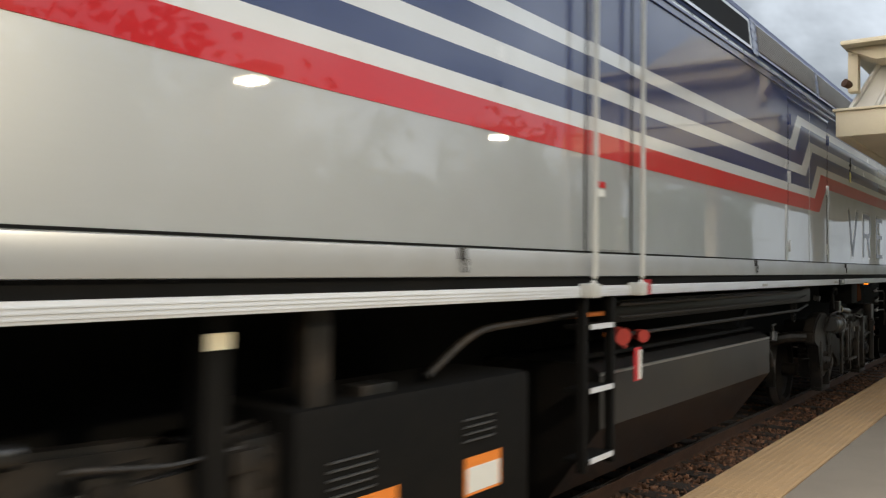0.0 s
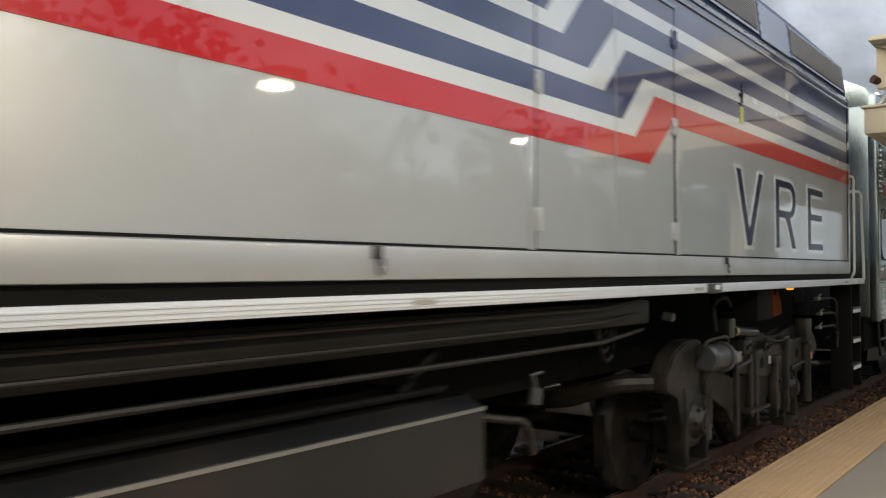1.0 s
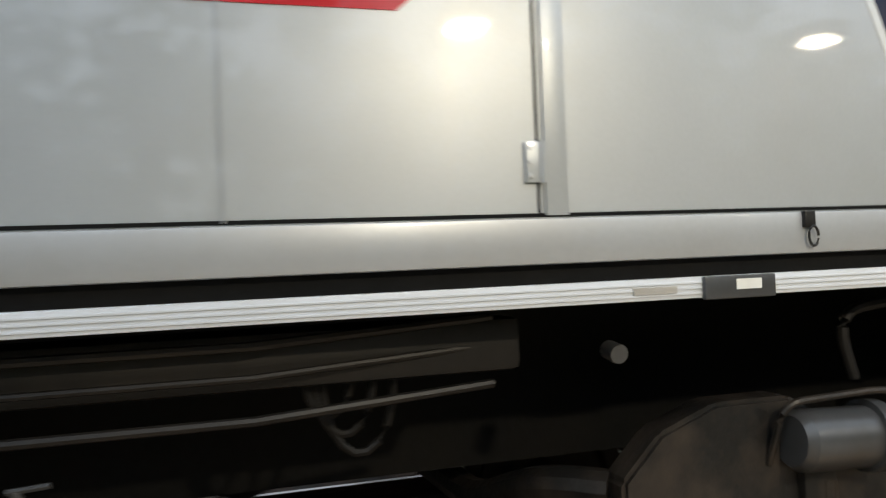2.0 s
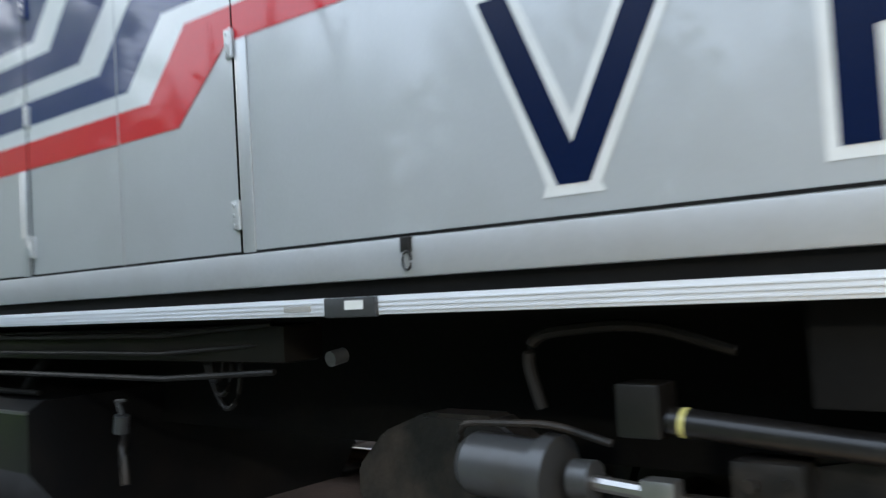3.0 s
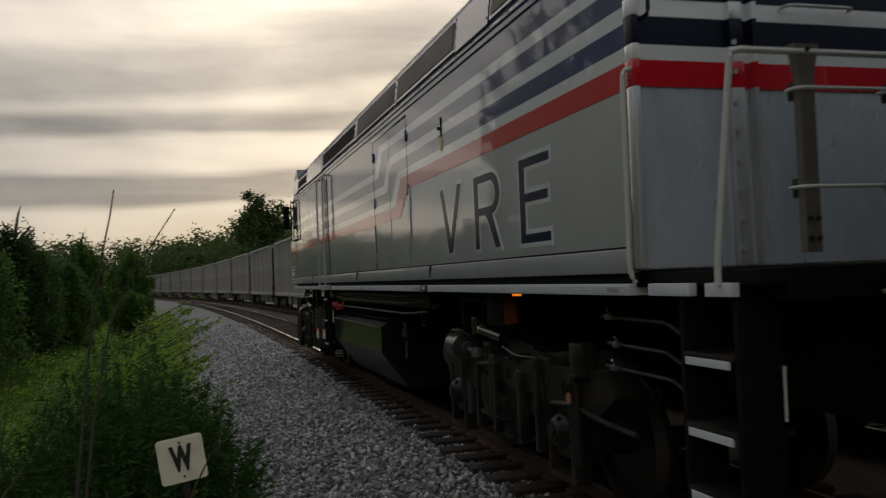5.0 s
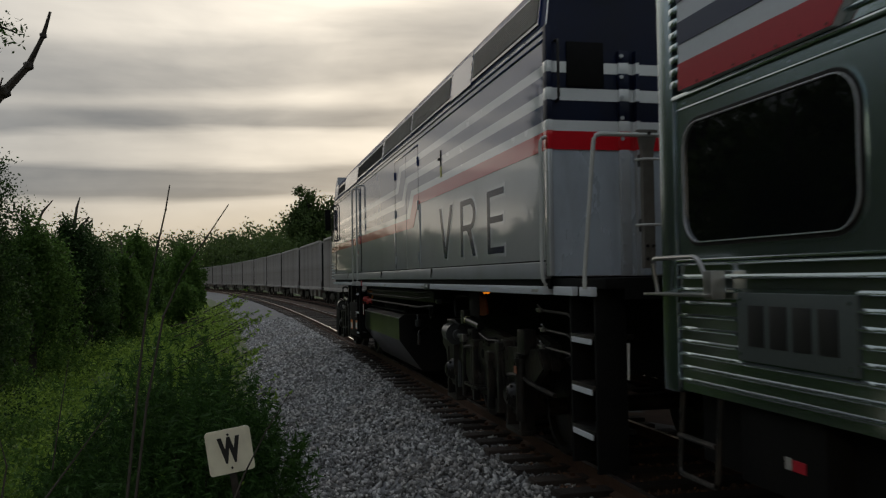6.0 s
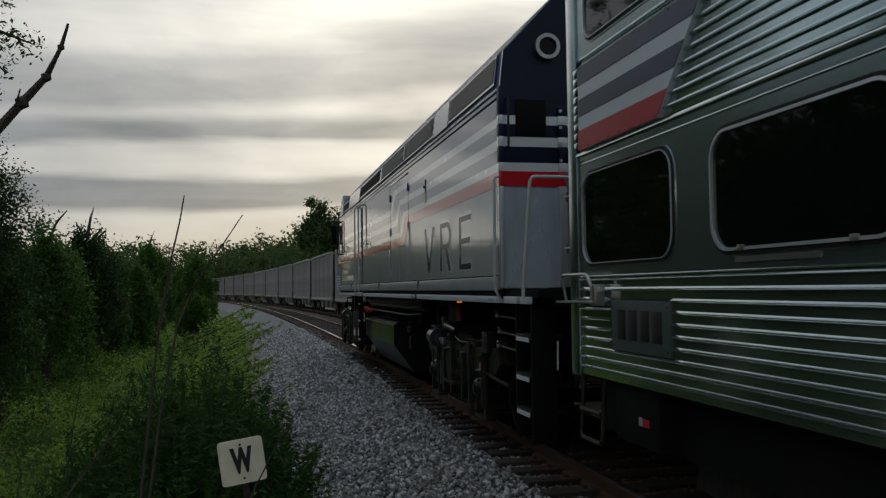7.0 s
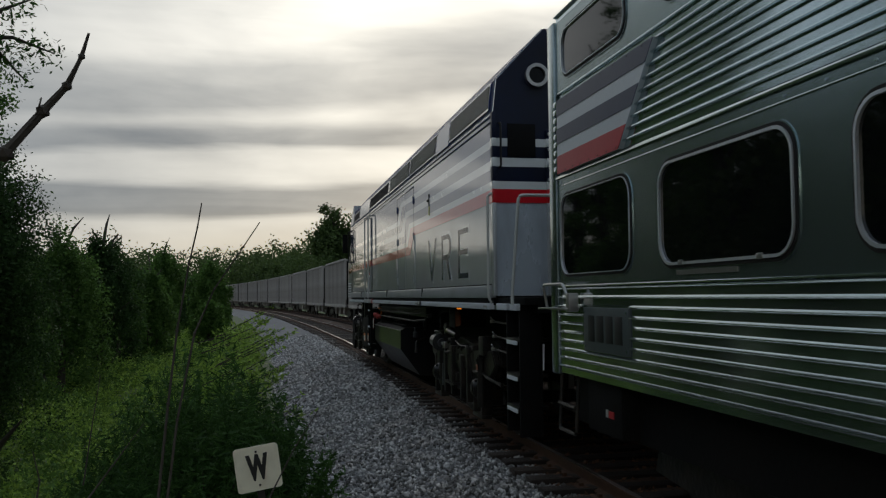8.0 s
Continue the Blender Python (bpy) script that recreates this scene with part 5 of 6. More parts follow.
def bank_trees():
    # vine-hung trees on the bank, nearest first: x, y, height, width
    rows = [(-13.2, -8.1, 6.2, 2.0), (-22, -10.2, 3.6, 2.2), (-27, -10.0, 5.5, 2.6), (-31, -9.6, 6.0, 2.4), (-36, -9.9, 5.2, 2.2), (-38.5, -9.0, 5.3, 1.9), (-43, -9.7, 4.6, 2.2),
            (-50, -9.8, 6.4, 2.6), (-60, -7.9, 6.1, 2.8), (-68, -11.5, 5.8, 3.4), (-48, -7.2, 3.0, 1.8), (-72, -9.8, 5.2, 2.8), (-86, -12.5, 6.4, 4.0), (-12, -10.8, 9.6, 3.2), (-9, -11.6, 10.0, 3.4), (-6.5, -10.6, 8.0, 2.8), (-17, -13.4, 11.4, 3.8), (-23, -16.2, 11.8, 4.0), (-4, -14.5, 9.8, 3.6), (-30, -19.5, 12.5, 4.6), (-37, -22.5, 13.0, 4.8), (-20, -15.2, 9.0, 3.0), (-26.5, -18.2, 10.5, 3.6)]
    for i, (x, y, h, w) in enumerate(rows):
        d = math.hypot(x, y + 4.1)
        tree(x, y, h, w, 11 + i, "dark green leafy tree on the bank beside the ballast", leaf=(0.018 + 0.0012 * d) if i else 0.026, per=240, count=110 if i else 330, base=0.05, drape=1.2 if i == 0 else 1.6, mat="leaf_dark" if i % 3 == 0 else "leaf_tree")


def tall_wood():
    # the tall wood behind the bank: x, y, height, width
    rows = [(-27, -14.2, 16.2, 4.2), (-33, -16, 16.8, 4.5), (-39, -17.6, 19.2, 4.8), (-45, -19.4, 18.6, 3.8), (-51, -21.3, 21.6, 4.5), (-66, -25.6, 24.2, 4.9), (-85, -30.5, 27.2, 5.2)]
    for i, (x, y, h, w) in enumerate(rows):
        d = math.hypot(x, y + 4.1)
        tree(x, y, h, w, 211 + i, "tall broad dark green tree at the edge of the wood", leaf=0.03 + 0.0016 * d, per=230, count=70, base=0.03)


def bush_points(rng, base, height, radius, n):
    """A juniper: upright sprays that lean outwards."""
    pts, sprays = [], []
    for _ in range(n):
        a, r = rng.uniform(0, math.tau), radius * math.sqrt(rng.uniform(0, 1))
        h = height * (1 - 0.55 * (r / radius) ** 2) * rng.uniform(0.72, 1.05)
        foot = np.array([r * 0.75 * math.cos(a), r * 0.75 * math.sin(a), 0])
        tip = np.array([r * 1.25 * math.cos(a) + rng.normal() * 0.06, r * 1.25 * math.sin(a) + rng.normal() * 0.06, h])
        s = rng.uniform(0.05, 1, 100)[:, None]
        pts.append(foot + (tip - foot) * s + rng.normal(size=(100, 3)) * (0.055 * (1.15 - s)))
        sprays.append((foot, tip))
    return np.concatenate(pts) + np.asarray(base), sprays


def juniper(x, y, height, radius, n, seed, label):
    rng = np.random.default_rng(seed)
    b = tagged(new("juniper_bush"), label, "bush", "bushes beside the ballast")
    b.location = (x, y, ground_height(x, y) - 0.05)
    pts, sprays = bush_points(rng, (0, 0, 0), height, radius, n)
    stem = B()
    for foot, tip in sprays[:: max(1, n // 30)]:
        tube(stem, [foot * 0.2, foot, foot * 0.4 + tip * 0.6], [0.014, 0.010, 0.004], 5)
    part("stems", stem, M["bark"], b)
    c = new("foliage", leaf_mesh("foliage", pts, rng.uniform(0.6, 1.4, len(pts)) * 0.013, M["leaf_bush"], seed, long=3.4))
    c.parent = b
    return b


def ferny_spray():
    """Feathery shoots that lean out over the ballast."""
    rng = np.random.default_rng(5)
    b = tagged(new("leaning_shrub"), "feathery green shrub leaning over the ballast edge", "shrub")
    b.location = (-15.5, -4.5, ground_height(-15.5, -4.5))
    pts = []
    stem = B()
    for k in range(34):
        z = rng.uniform(0.4, 2.0)
        p0 = np.array([rng.uniform(-3.5, 2.0), rng.uniform(-0.5, 0.2), z])
        ln = rng.uniform(0.5, 1.1)
        d = np.array([rng.normal() * 0.25, 0.85, 0.42 + rng.normal() * 0.12])
        tube(stem, [p0 - d * ln * 0.6, p0 + d * ln * 0.5, p0 + d * ln], [0.010, 0.006, 0.002], 4)
        s = rng.uniform(-0.5, 1, 70)[:, None]
        pts.append(p0 + d * ln * s + rng.normal(size=(70, 3)) * 0.06 * (1.1 - s * 0.8))
    pts.append(clumps(rng, (-0.8, -0.6, 0.7), (2.6, 0.6, 0.9), 46, 90, 0.16))
    tagged(part("stem", stem, M["bark"], b), kind="stuff")
    pts = np.concatenate(pts)
    c = new("foliage", leaf_mesh("foliage", pts, rng.uniform(0.6, 1.4, len(pts)) * 0.030, M["leaf_weed"], 5, long=1.4))
    c.parent = b


def weeds():
    rng = np.random.default_rng(21)
    pts, size = [], []
    for k in range(4200):
        d = rng.uniform(2.6, 8.2) ** 2
        x = -d
        y = -4.4 + bow(x) - rng.uniform(0, 1) ** 0.8 * (2.0 + 0.16 * d)
        h = rng.uniform(0.12, 1.0) * (0.7 + 0.5 * math.sin(x * 0.7) * math.sin(y * 0.9))
        n = 26
        s = rng.uniform(0, 1, (n, 1))
        r = 0.10 + 0.004 * d
        p = np.array([x, y, ground_height(x, y)]) + np.concatenate([rng.normal(size=(n, 2)) * r * (0.5 + s), s * h], 1)
        pts.append(p)
        size.append(np.full(n, (0.013 + 0.00095 * d) * rng.uniform(0.6, 1.4)))
    me = leaf_mesh("weeds", np.concatenate(pts), np.concatenate(size), M["leaf_weed"], 3, long=1.3)
    tagged(new("weeds", me), "bright green knee-high weeds on the bank", "weeds", kind="stuff")


def undergrowth():
    """Low leafy mounds, brambles and tall stalks among the weeds."""
    rng = np.random.default_rng(58)
    for mat, label, count in (("leaf_tree", "dark brambles and low leafy mounds on the bank", 90), ("leaf_weed", "tall pale green stalks among the brambles", 70)):
        pts, size = [], []
        for _ in range(count):
            d = rng.uniform(2.7, 6.4) ** 2
            x = -d
            y = -5.4 + bow(x) - rng.uniform(0, 1) * (1.2 + 0.15 * d)
            h = rng.uniform(0.35, 1.05)
            w = rng.uniform(0.25, 0.6)
            p = clumps(rng, (x, y, ground_height(x, y) + h * 0.5), (w, w, h * 0.6), 9, 46, 0.10 + 0.002 * d)
            pts.append(p)
            size.append(rng.uniform(0.6, 1.4, len(p)) * (0.016 + 0.0009 * d))
        me = leaf_mesh("undergrowth", np.concatenate(pts), np.concatenate(size), M[mat], 59, long=1.2)
        tagged(new("undergrowth", me), label, "undergrowth", kind="stuff")


def twig_thing(name, label, spines, category="twig"):
    t = tagged(new(name), label, category)
    t.location = Vector(spines[0][0][0])
    for pts, r0, r1 in spines:
        n = len(pts)
        q = [Vector(p) - t.location for p in pts]
        bm = tube(B(), q, [r0 + (r1 - r0) * k / (n - 1) for k in range(n)], 6)
        for k in range(1, n - 1):
            bmesh.ops.create_icosphere(bm, subdivisions=1, radius=(r0 + (r1 - r0) * k / (n - 1)) * 1.7, matrix=Matrix.Translation(q[k]))
        part("stem", bm, M["bark"], t)
    return t


EYE = Vector((0.0, -4.12, 1.905))


def toward(az, el, d):
    """A place seen from the camera's stand: bearing from +Y to +X, height angle, distance."""
    a, e = radians(az), radians(el)
    return EYE + Vector((math.sin(a) * math.cos(e), math.cos(a) * math.cos(e), math.sin(e))) * d


def bare_stems():
    foot = toward(-97.4, -13.5, 5.6)
    twig_thing("bare_sapling", "bare dead stem standing among the weeds", [([foot, toward(-96.7, -6.5, 5.6), toward(-96.2, -2.0, 5.6), toward(-95.5, 2.2, 5.6), toward(-95.0, 4.5, 5.6), toward(-94.75, 6.06, 5.6)], 0.009, 0.0035)])
    foot = toward(-97.0, -14.0, 5.2)
    twig_thing("bare_sapling", "bare dead stem leaning over the weeds", [([foot, toward(-96.2, -7.5, 5.2), toward(-95.2, -2.2, 5.2), toward(-94.0, 0.6, 5.2), toward(-92.2, 3.3, 5.2), toward(-91.18, 4.87, 5.2)], 0.008, 0.003)])
    twig_thing("dead_branch", "thick bare dead branch reaching up beside the track",
               [([toward(-109.5, 6.5, 4.6), toward(-106.2, 8.6, 4.6), toward(-104.2, 11.2, 4.6), toward(-102.9, 12.8, 4.6), toward(-102.1, 14.6, 4.6), toward(-101.71, 16.0, 4.6)], 0.030, 0.006),
                ([toward(-104.6, 10.7, 4.6), toward(-104.3, 12.0, 4.55)], 0.008, 0.003)], "branch")
    twig_thing("thin_twig", "thin bare twig crossing in front of the sign",
               [([toward(-91.3, -14.5, 5.9), toward(-90.3, -12.2, 5.9), toward(-88.9, -9.6, 5.9), toward(-87.4, -7.3, 5.9)], 0.007, 0.0025)])
    twig_thing("bare_twig", "thin bare brown twigs rising from the weeds",
               [([toward(-102.3, -13.0, 5.0), toward(-100.0, -10.0, 5.0), toward(-98.2, -7.6, 5.0)], 0.006, 0.002),
                ([toward(-104.3, -12.5, 5.0), toward(-104.0, -10.5, 5.0), toward(-104.4, -8.8, 5.0)], 0.006, 0.002),
                ([toward(-101.5, -11.0, 6.0), toward(-101.1, -8.0, 6.0), toward(-100.6, -4.6, 6.0)], 0.005, 0.002)])


def far_woods():
    rng = np.random.default_rng(77)
    pts, size = [], []

    def clump_tree(x, y, h, w, n, leaf):
        c = np.array([x, y, -0.8 + h * 0.55])
        p = clumps(rng, c, (w / 2, w / 2, h * 0.48), 14, n // 14, w * 0.10)
        pts.append(p)
        size.append(np.full(len(p), leaf))
    for k in range(520):
        az = rng.uniform(-116, -82)
        d = rng.uniform(130, 430)
        p = toward(az, 0, d)
        line = -(max(0, -p.x - 22)) ** 2 / 2200
        if -10 < p.y - line < 13:
            continue
        h = (d * (0.054 if az < -91 else 0.054 + 0.0042 * (az + 91)) + 2.7) * rng.uniform(0.82, 1.04)
        clump_tree(p.x, p.y, h, h * 0.65, 420, 0.0019 * d)
    for k in range(70):
        x = rng.uniform(-110, 70)
        clump_tree(x, rng.uniform(13, 24) + bow(x), rng.uniform(7, 11), 6, 150, 0.42)
    me = leaf_mesh("far_woods", np.concatenate(pts), np.concatenate(size), M["leaf_far"], 9)
    tagged(new("far_woods", me), "dark green woods beyond the tracks in the distance", "woods", kind="stuff")
    pts.clear()
    size.clear()
    for k in range(64):
        x = 12 + k * 1.1
        clump_tree(x + rng.normal(), -24 + rng.normal() * 2, rng.uniform(7.5, 12), 5, 360, 0.30)
    for k in range(90):
        x = -58 + k * 0.8
        y = min(-11.5, -4.8 - 0.325 * abs(x)) - abs(rng.normal()) * 2.2
        clump_tree(x, y, rng.uniform(5.5, 9.5), 3.4, 430, 0.19)
    me = leaf_mesh("station_woods", np.concatenate(pts), np.concatenate(size), M["leaf_far"], 19)
    tagged(new("station_woods", me), "dark row of trees behind the station platform", "woods", kind="stuff")


def leafy_branch():
    rng = np.random.default_rng(31)
    t = tagged(new("leafy_branch"), "sparse dark leafy branch beside the dead limb", "branch")
    t.location = toward(-108, 15, 6.0)
    st, pts = B(), []
    for tip, n in ((toward(-103.4, 14.6, 6.0), 300), (toward(-104.6, 17.6, 6.0), 200), (toward(-104.9, 12.8, 6.0), 200)):
        q = [Vector((0, 0, 0)), (tip - t.location) * 0.5 + Vector((0, 0, 0.05)), tip - t.location]
        tube(st, q, [0.02, 0.012, 0.004], 6)
        s = rng.uniform(0.25, 1, n)[:, None]
        pts.append(np.array(q[2])[None] * s + rng.normal(size=(n, 3)) * 0.045)
    part("stem", st, M["bark"], t)
    pts = np.concatenate(pts)
    c = new("foliage", leaf_mesh("foliage", pts, rng.uniform(0.007, 0.016, len(pts)), M["leaf_bush"], 31, long=1.6))
    c.parent = t


leafy_branch()
bank_trees()
tall_wood()
juniper(-8.2, -4.70, 2.25, 1.0, 640, 3, "dense dark juniper bush behind the sign")
juniper(-7.3, -5.15, 1.35, 0.75, 330, 4, "low dark juniper bush among the weeds")
juniper(-7.1, -4.25, 1.05, 0.6, 300, 14, "low dark juniper bush around the sign post")
juniper(-11.5, -4.7, 1.6, 0.8, 230, 6, "small dark juniper bush at the ballast edge")
ferny_spray()
weeds()
undergrowth()
bare_stems()
far_woods()
big = tree(-165, 8.5, 19.5, 10, 400, "tall full-crowned tree rising over the far woods", leaf=0.30, per=170, count=70, mat="leaf_far", base=0.3, z=-0.8)

# ---- whistle sign ----
def whistle_sign():
    s = tagged(new("whistle_sign"), "cream square railway sign with a black letter W", "sign")
    c = toward(-91.15, -10.7, 6.3)
    s.matrix_world = pose(c.x, c.y, c.z, 0, 0, 0) @ pose(0, 0, 0, 8, 0, 4)
    bm = prism(B(), rounded(-0.152, 0.152, -0.152, 0.152, 0.025), "x", -0.004, 0.004)
    part("plate", bm, M["sign"], s)
    cu = bpy.data.curves.new("letter", "FONT")
    cu.body, cu.size, cu.align_x, cu.align_y, cu.extrude = "W", 0.235, "CENTER", "CENTER", 0.001
    cu.offset = 0.014
    cu.materials.append(M["ink"])
    tmp = new("letter_curve", cu)
    deps = bpy.context.evaluated_depsgraph_get()
    me = bpy.data.meshes.new_from_object(tmp.evaluated_get(deps))
    bpy.data.objects.remove(tmp)
    me.transform(Matrix.Diagonal((0.53, 0.95, 1, 1)))
    letter = new("letter", me)
    letter.parent = s
    letter.matrix_local = pose(0.006, 0, 0, 90, 0, 90)
    for z in (0.115, -0.115):
        part("bolt", rod(B(), (0.003, 0, z), (0.010, 0, z), 0.008, 8), M["iron"], s)
    post = box(B(), -0.035, -0.006, -0.025, 0.025, -1.6, 0.14, 0.004)
    part("post", post, M["iron"], s)


whistle_sign()


# ---- freight cars on the second track ----
def hopper_car():
    car = tagged(new("hopper_car"), "weathered grey ribbed freight hopper car standing on the second track", "freight car", "freight train")
    L = 6.45
    top, sill = 4.72, 1.25
    body = prism(B(), [(-L, top), (-L, 1.7), (-L + 1.6, sill), (L - 1.6, sill), (L, 1.7), (L, top), (L - 0.15, top), (L - 0.2, top - 0.1), (-L + 0.2, top - 0.1), (-L + 0.15, top)], "y", -1.48, 1.48)
    part("body", body, M["hopper"], car)
    part("top_chord", box(B(), -L - 0.04, L + 0.04, -1.60, -1.44, top - 0.10, top + 0.04, 0.02), M["hopper"], car)
    part("side_sill", box(B(), -L - 0.1, L + 0.1, -1.60, -1.42, 1.05, 1.28, 0.02), M["hopper"], car)
    rib = part("side_rib", box(B(), -0.06, 0.06, -1.60, -1.47, 1.28, top - 0.1), M["hopper"], car)
    rib.location.x = -L + 0.06
    for k in range(1, 15):
        again(rib, Matrix.Translation((-L + 0.06 + k * (2 * L - 0.12) / 14, 0, 0)))
    for s in (-1, 1):
        part("end_sheet", box(B(), s * L, s * (L + 0.04), -1.40, 1.40, 1.3, top - 0.15, 0.006), M["black"], car, "black end sheet")
        part("end_platform", box(B(), s * (L + 0.05), s * (L + 0.75), -1.45, 1.45, 1.10, 1.22, 0.01), M["iron"], car)
    part("centre_sill", box(B(), -L - 1.1, L + 1.1, -0.3, 0.3, 0.75, 1.15), M["black"], car)
    for x in (-5.4, 5.4):
        t = part("truck", prism(B(), [(x - 1.25, 0.4), (x - 1.2, 0.62), (x - 0.5, 0.85), (x + 0.5, 0.85), (x + 1.2, 0.62), (x + 1.25, 0.4), (x + 0.6, 0.45), (x + 0.3, 0.25), (x - 0.3, 0.25), (x - 0.6, 0.45)], "y", -1.12, -0.98), M["iron"], car)
        for dx in (-0.88, 0.88):
            part("wheel", rod(B(), (x + dx, -0.82, 0.457), (x + dx, -0.69, 0.457), 0.457, 24), M["iron"], t)
    for x in (-2.6, 0, 2.6):
        part("discharge_chute", prism(B(), [(x - 1.1, 1.25), (x + 1.1, 1.25), (x + 0.45, 0.45), (x - 0.45, 0.45)], "y", -1.1, 1.1), M["hopper"], car)
    return car


first_car = hopper_car()


def car_pose(x):
    h = 0.5
    return pose(x, 3.96 + bow(x), 0, 0, 0, math.degrees(math.atan2(bow(x + h) - bow(x - h), 2 * h)))


car_x = [36.0 - 15.45 * k for k in range(24)]
first_car.matrix_basis = car_pose(car_x[0])
for x in car_x[1:]:
    copy_thing(first_car, car_pose(x))


# ---- station canopy ----
def canopy():
    c = tagged(new("station_canopy"), "cream station canopy with a ribbed metal roof over the platform", "canopy")
    x0, x1, y0, y1 = 11.0, 30.0, -4.9, -1.93
    part("fascia", box(B(), x0, x0 + 0.12, y0, y1, 3.50, 3.80, 0.012), M["cream"], c)
    part("fascia", box(B(), x0 + 0.12, x1, y1 - 0.12, y1, 3.50, 3.80, 0.012), M["cream"], c)
    part("fascia", box(B(), x0 + 0.12, x1, y0, y0 + 0.12, 3.50, 3.80, 0.012), M["cream"], c)
    part("fascia_cap", box(B(), x0 - 0.03, x0 + 0.1, y0, y1 + 0.03, 3.80, 3.83, 0.006), M["cream"], c)
    part("soffit", box(B(), x0 + 0.12, x1, y0 + 0.12, y1 - 0.12, 3.52, 3.56), M["cream"], c)
    mid = (y0 + y1) / 2
    rf = B()
    v = [rf.verts.new(p) for p in ((x0 + 0.14, y1 - 0.08, 3.80), (x0 + 0.14, y0 + 0.08, 3.80), (x0 + 0.42, y0 + 0.5, 4.50), (x0 + 0.42, y1 - 0.48, 4.50), (x1, y1 - 0.08, 3.80), (x1, y0 + 0.08, 3.80), (x1, y0 + 0.5, 4.50), (x1, y1 - 0.48, 4.50))]
    for f in ((0, 1, 2, 3), (0, 3, 7, 4), (1, 5, 6, 2), (4, 7, 6, 5), (3, 2, 6, 7), (0, 4, 5, 1)):
        rf.faces.new([v[i] for i in f])
    part("lower_roof", rf, M["roof_metal"], c, smooth=0)
    for k in range(9):
        y = y1 - 0.12 - k * 0.28
        part("roof_rib", tube(B(), [(x0 + 0.12, y, 3.81), (x0 + 0.41, y - 0.36 * (1 - k / 5), 4.50)], 0.028, 6), M["roof_metal"], c)
    # upper eave with its sloped soffit
    part("eave", box(B(), x0 - 0.25, x1, y0 + 0.1, y1 - 0.10, 4.52, 4.57, 0.01), M["cream"], c)
    part("eave_soffit", prism(B(), [(y1 - 0.11, 4.515), (y0 + 0.11, 4.515), (y0 + 0.5, 4.36), (y1 - 0.44, 4.36)], "x", x0 - 0.05, x0 + 0.40), M["cream"], c)
    part("eave_bracket", box(B(), x0 + 0.02, x0 + 0.18, y1 - 0.24, y1 - 0.13, 4.02, 4.50, 0.012), M["cream"], c)
    fl = B()
    rod(fl, (x0 - 0.02, y1 - 0.10, 4.13), (x0 + 0.10, y1 - 0.19, 4.08), 0.05, 16, 0.04)
    part("floodlight", fl, M["rust"], c, "small brown floodlight")
    part("upper_roof", prism(B(), [(y1 - 0.1, 4.57), (y0 + 0.1, 4.57), (mid, 5.3)], "x", x0 + 1.2, x1), M["roof_metal"], c, smooth=0)
    for x in (13.0, 20.0, 27.0):
        part("column", box(B(), x, x + 0.2, mid - 0.1, mid + 0.1, 0.2, 3.54, 0.015), M["cream"], c)


canopy()


# ---- platform lamps ----
def platform_lamp(x, y, z, watts):
    p = tagged(new("platform_lamp"), "lit warm platform lamp on a dark pole", "lamp", "lamps along the platform")
    p.location = (x, y, 0.2)
    part("pole", rod(B(), (0, 0, 0), (0, 0, z - 0.1), 0.05, 12), M["pole"], p)
    part("arm", tube(B(), [(0, 0, z - 0.15), (0, 0.35, z - 0.12)], 0.025, 8), M["pole"], p)
    part("head", box(B(), -0.18, 0.18, 0.25, 0.75, z - 0.16, z - 0.04, 0.03), M["pole"], p)
    part("lens", box(B(), -0.11, 0.11, 0.38, 0.62, z - 0.19, z - 0.158, 0.008), M["lamp"], p)
    li = new("lamp_light", bpy.data.lights.new("lamp_light", "AREA"))
    li.data.shape, li.data.size, li.data.size_y, li.data.energy, li.data.color = "RECTANGLE", 0.22, 0.24, watts, (1.0, 0.85, 0.62)
    li.parent = p
    li.location = (0, 0.5, z - 0.2)
    return p


for x, z, watts in ((2.35, 3.72, 150), (5.75, 3.74, 25), (10.3, 3.74, 12)):
    platform_lamp(x, -6.0, z - 0.02, watts)


# ---- sleepers, stones: many small pieces ----
def sleepers():
    bm = box(B(), -0.115, 0.115, -1.32, 1.32, -0.32, -0.120, 0.012)
    me = finish(bm, "sleeper", M["sleeper"])
    rng = random.Random(8)
    count = 0
    x = 24.0
    while x > -120:
        s = new("sleeper", me)
        s.parent = near_track
        s.matrix_local = pose(x + rng.uniform(-0.03, 0.03), bow(x) + rng.uniform(-0.06, 0.06), rng.uniform(-0.012, 0.008), 0, rng.uniform(-1.5, 1.5), rng.uniform(-1.5, 1.5))
        x -= 0.53
        count += 1
    bm = B()
    x = 30.0
    while x > -260:
        box(bm, x - 0.115, x + 0.115, 3.96 + bow(x) - 1.3, 3.96 + bow(x) + 1.3, -0.3, -0.14)
        x -= 0.6
    far = part("far_sleepers", bm, M["sleeper"], far_track, smooth=0)
    tagged(far, kind="stuff")
    # rail fastenings
    bm = B()
    x = 24.0
    while x > -40:
        for y in (-0.92, -0.585):
            box(bm, x - 0.08, x + 0.08, y - 0.07 + bow(x), y + 0.07 + bow(x), -0.14, -0.118)
            box(bm, x - 0.025, x + 0.025, y - 0.02 + bow(x), y + 0.02 + bow(x), -0.12, -0.085)
        x -= 0.53
    tagged(part("tie_plates", bm, M["rust"], near_track, smooth=0), kind="stuff")


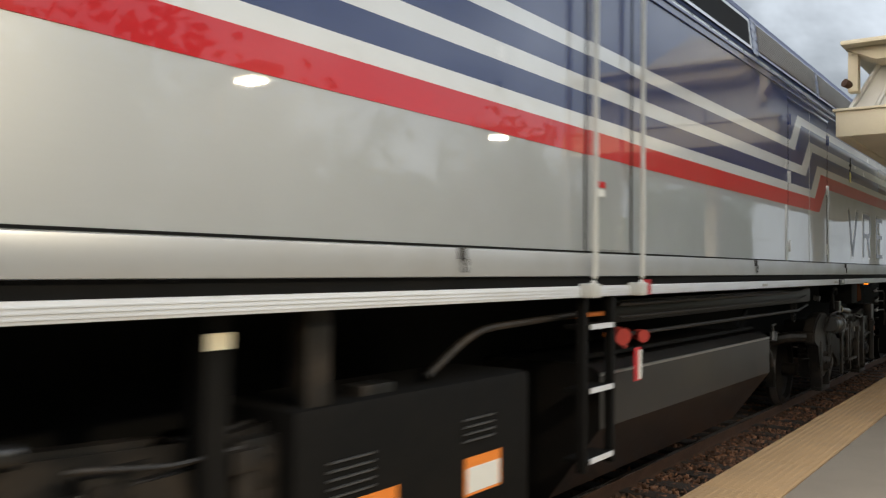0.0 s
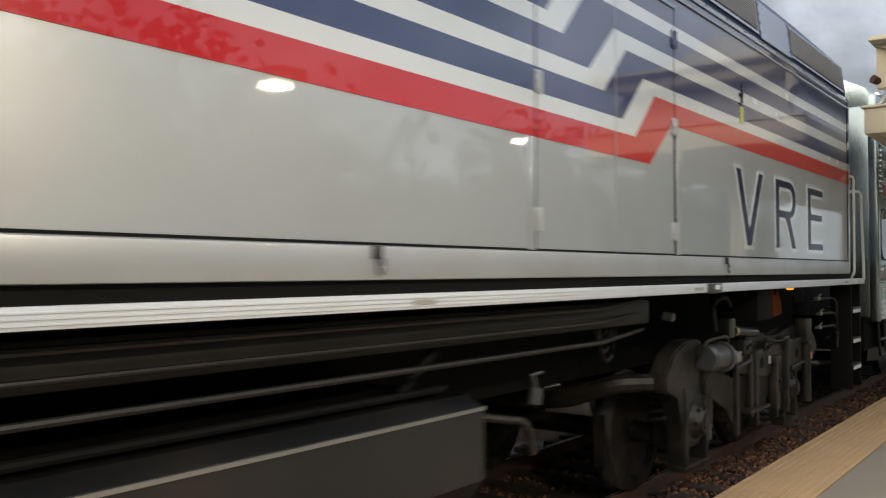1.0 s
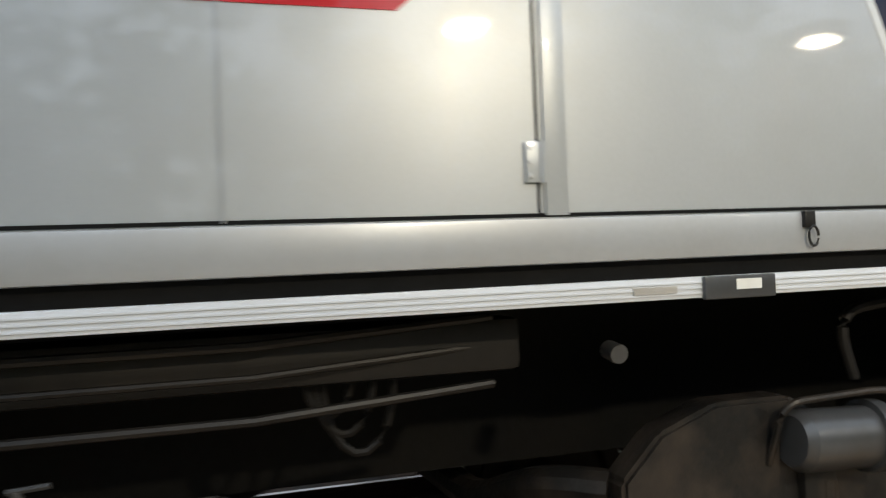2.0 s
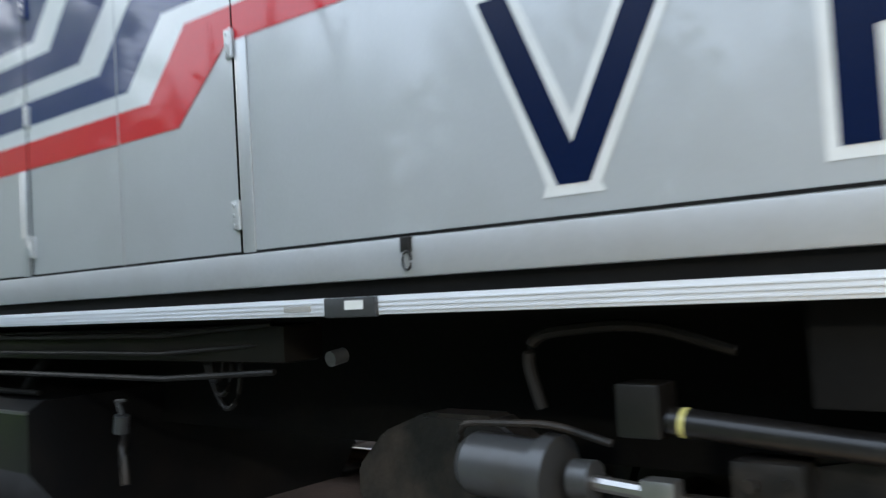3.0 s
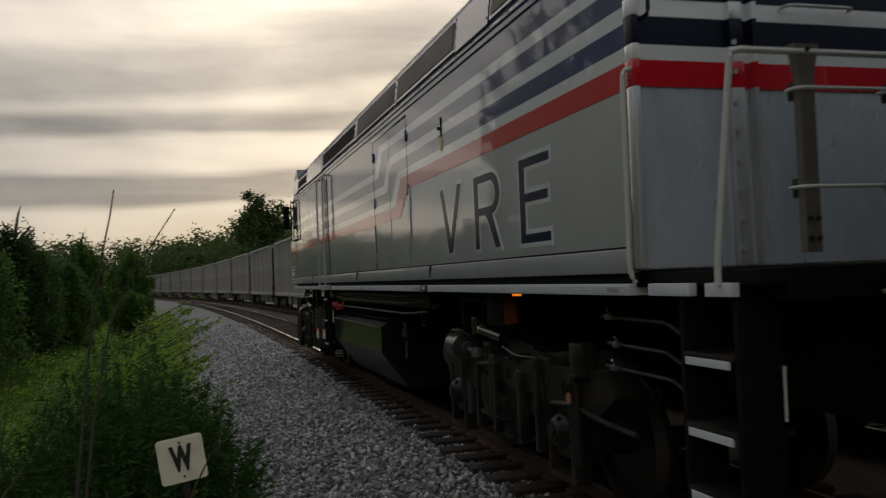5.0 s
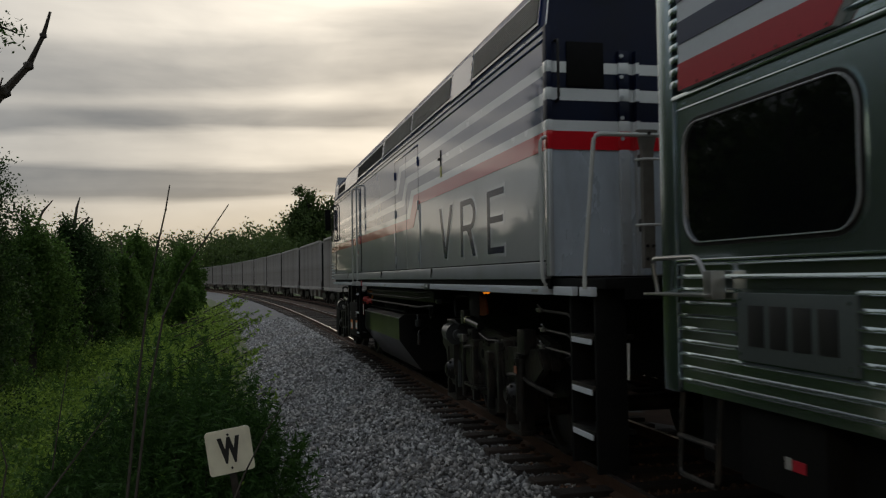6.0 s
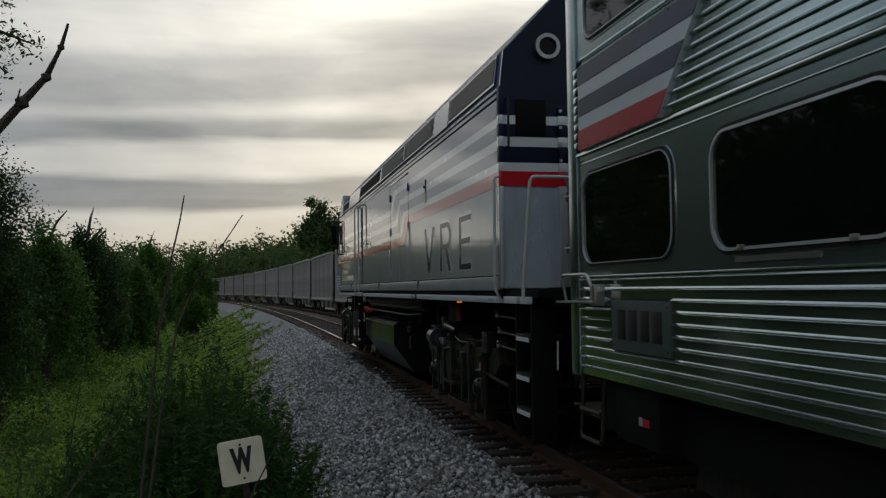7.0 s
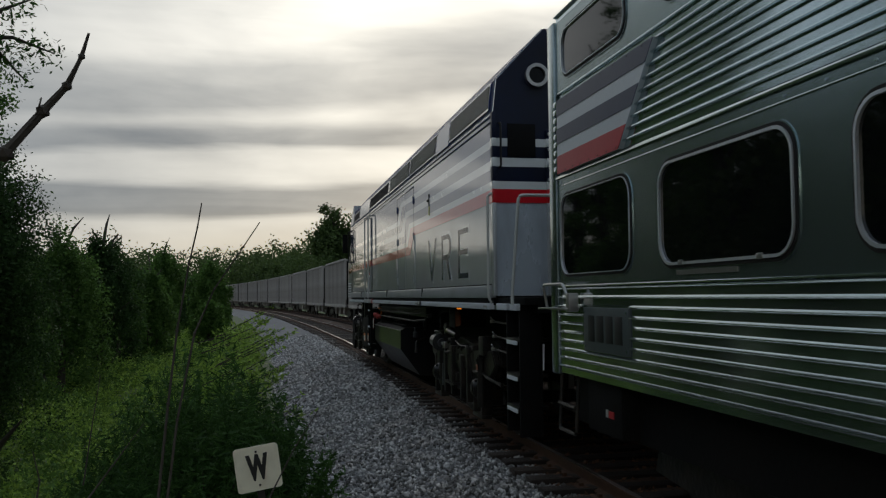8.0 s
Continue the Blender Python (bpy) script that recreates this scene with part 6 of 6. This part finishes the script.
def stones(name, places, sizes, mat, label, seed):
    rng = np.random.default_rng(seed)
    n = len(places)
    base = np.array([(1, 0, 0), (-1, 0, 0), (0, 1, 0), (0, -1, 0), (0, 0, 1), (0, 0, -1)], float)
    tris = np.array([(0, 2, 4), (2, 1, 4), (1, 3, 4), (3, 0, 4), (2, 0, 5), (1, 2, 5), (3, 1, 5), (0, 3, 5)])
    v = base[None] * rng.uniform(0.55, 1.25, (n, 6, 1)) + rng.normal(size=(n, 6, 3)) * 0.22
    q = rng.normal(size=(n, 4))
    q /= np.linalg.norm(q, axis=1, keepdims=True)
    w, x, y, z = q.T
    R = np.stack([1 - 2 * (y * y + z * z), 2 * (x * y - z * w), 2 * (x * z + y * w), 2 * (x * y + z * w), 1 - 2 * (x * x + z * z), 2 * (y * z - x * w), 2 * (x * z - y * w), 2 * (y * z + x * w), 1 - 2 * (x * x + y * y)], 1).reshape(n, 3, 3)
    v = np.einsum("nij,nkj->nki", R, v) * sizes[:, None, None] + places[:, None]
    f = (tris[None] + 6 * np.arange(n)[:, None, None]).reshape(-1, 3)
    me = bpy.data.meshes.new(name)
    me.vertices.add(6 * n)
    me.vertices.foreach_set("co", v.ravel().astype(np.float32))
    me.loops.add(24 * n)
    me.loops.foreach_set("vertex_index", f.ravel().astype(np.int32))
    me.polygons.add(8 * n)
    me.polygons.foreach_set("loop_start", np.arange(0, 24 * n, 3, dtype=np.int32))
    me.update(calc_edges=True)
    me.materials.append(mat)
    return tagged(new(name, me), label, "stones", kind="stuff")


def isle_shade(m, low, high):
    """Shades that differ from stone to stone."""
    nt = m.node_tree
    b = nt.nodes["Principled BSDF"]
    geo = nt.nodes.new("ShaderNodeNewGeometry")
    old = b.inputs["Base Color"].links[0].from_socket
    col = ramp_node(nt, geo.outputs["Random Per Island"], ((0.0, low), (0.6, (0.85, 0.85, 0.86)), (1.0, high)))
    nt.links.new(mix_node(nt, 1.0, old, col, "MULTIPLY"), b.inputs["Base Color"])


isle_shade(M["stone"], (0.20, 0.19, 0.175), (2.0, 1.97, 1.92))
M["brown_stone"] = material("rust_stained_stone", (0.18, 0.090, 0.050), 0.9, 0, 0.4, 30, 8, bump=0.3)
isle_shade(M["brown_stone"], (0.4, 0.4, 0.4), (1.7, 1.6, 1.5))


def scatter(rng, n, xs, ys, top):
    x = rng.uniform(*xs, n)
    y = rng.uniform(*ys, n)
    b = np.array([bow(v) for v in x])
    z = np.array([top(v) for v in y])
    return np.stack([x, y + b, z], 1)


def slope_top(y):
    return float(np.interp(y, b_ys, b_zs)) + 0.012


sleepers()
rng = np.random.default_rng(4)
stones("ballast_stones", np.concatenate([scatter(rng, 26000, (-19, -2), (-4.3, -1.0), slope_top), scatter(rng, 20000, (-48, -19), (-4.2, -1.0), slope_top)]),
       np.concatenate([rng.uniform(0.016, 0.042, 26000), rng.uniform(0.030, 0.062, 20000)]), M["stone"], "loose grey crushed granite stones", 4)
stones("track_stones", np.concatenate([scatter(rng, 4000, (-26, 2), (-1.12, -0.8), lambda y: -0.185), scatter(rng, 9000, (2, 22), (-1.75, -0.8), lambda y: -0.135), scatter(rng, 7000, (-16, 18), (-0.7, 0.7), lambda y: -0.155)]),
       rng.uniform(0.016, 0.036, 20000), M["brown_stone"], "loose rust-stained stones beside the rail", 6)


# ---- what moves ----
def train_place(t):
    """Cubic run through the train's places."""
    for i in range(len(TRAIN) - 1):
        if t <= TRAIN[i + 1][0]:
            break
    p = TRAIN
    (t0, a), (t1, b) = p[i], p[i + 1]
    def slope(j):
        lo, hi = max(0, j - 1), min(len(p) - 1, j + 1)
        return (p[hi][1] - p[lo][1]) / (p[hi][0] - p[lo][0])
    h = t1 - t0
    s = (t - t0) / h
    return ((1 + 2 * s) * (1 - s) ** 2 * a + s * (1 - s) ** 2 * h * slope(i) + s * s * (3 - 2 * s) * b + s * s * (s - 1) * h * slope(i + 1))


def motions():
    times = [k / 10 for k in range(81)]
    for thing in (loco, coach):
        walk(thing, [(t, pose(train_place(t), 0, 0)) for t in times])
    for ws in wheelsets:
        x, y, z = ws.location
        walk(ws, [(t, pose(x, y, z, 0, -math.degrees((train_place(0.0) - train_place(t)) / WHEEL_R), 0)) for t in times])


motions()
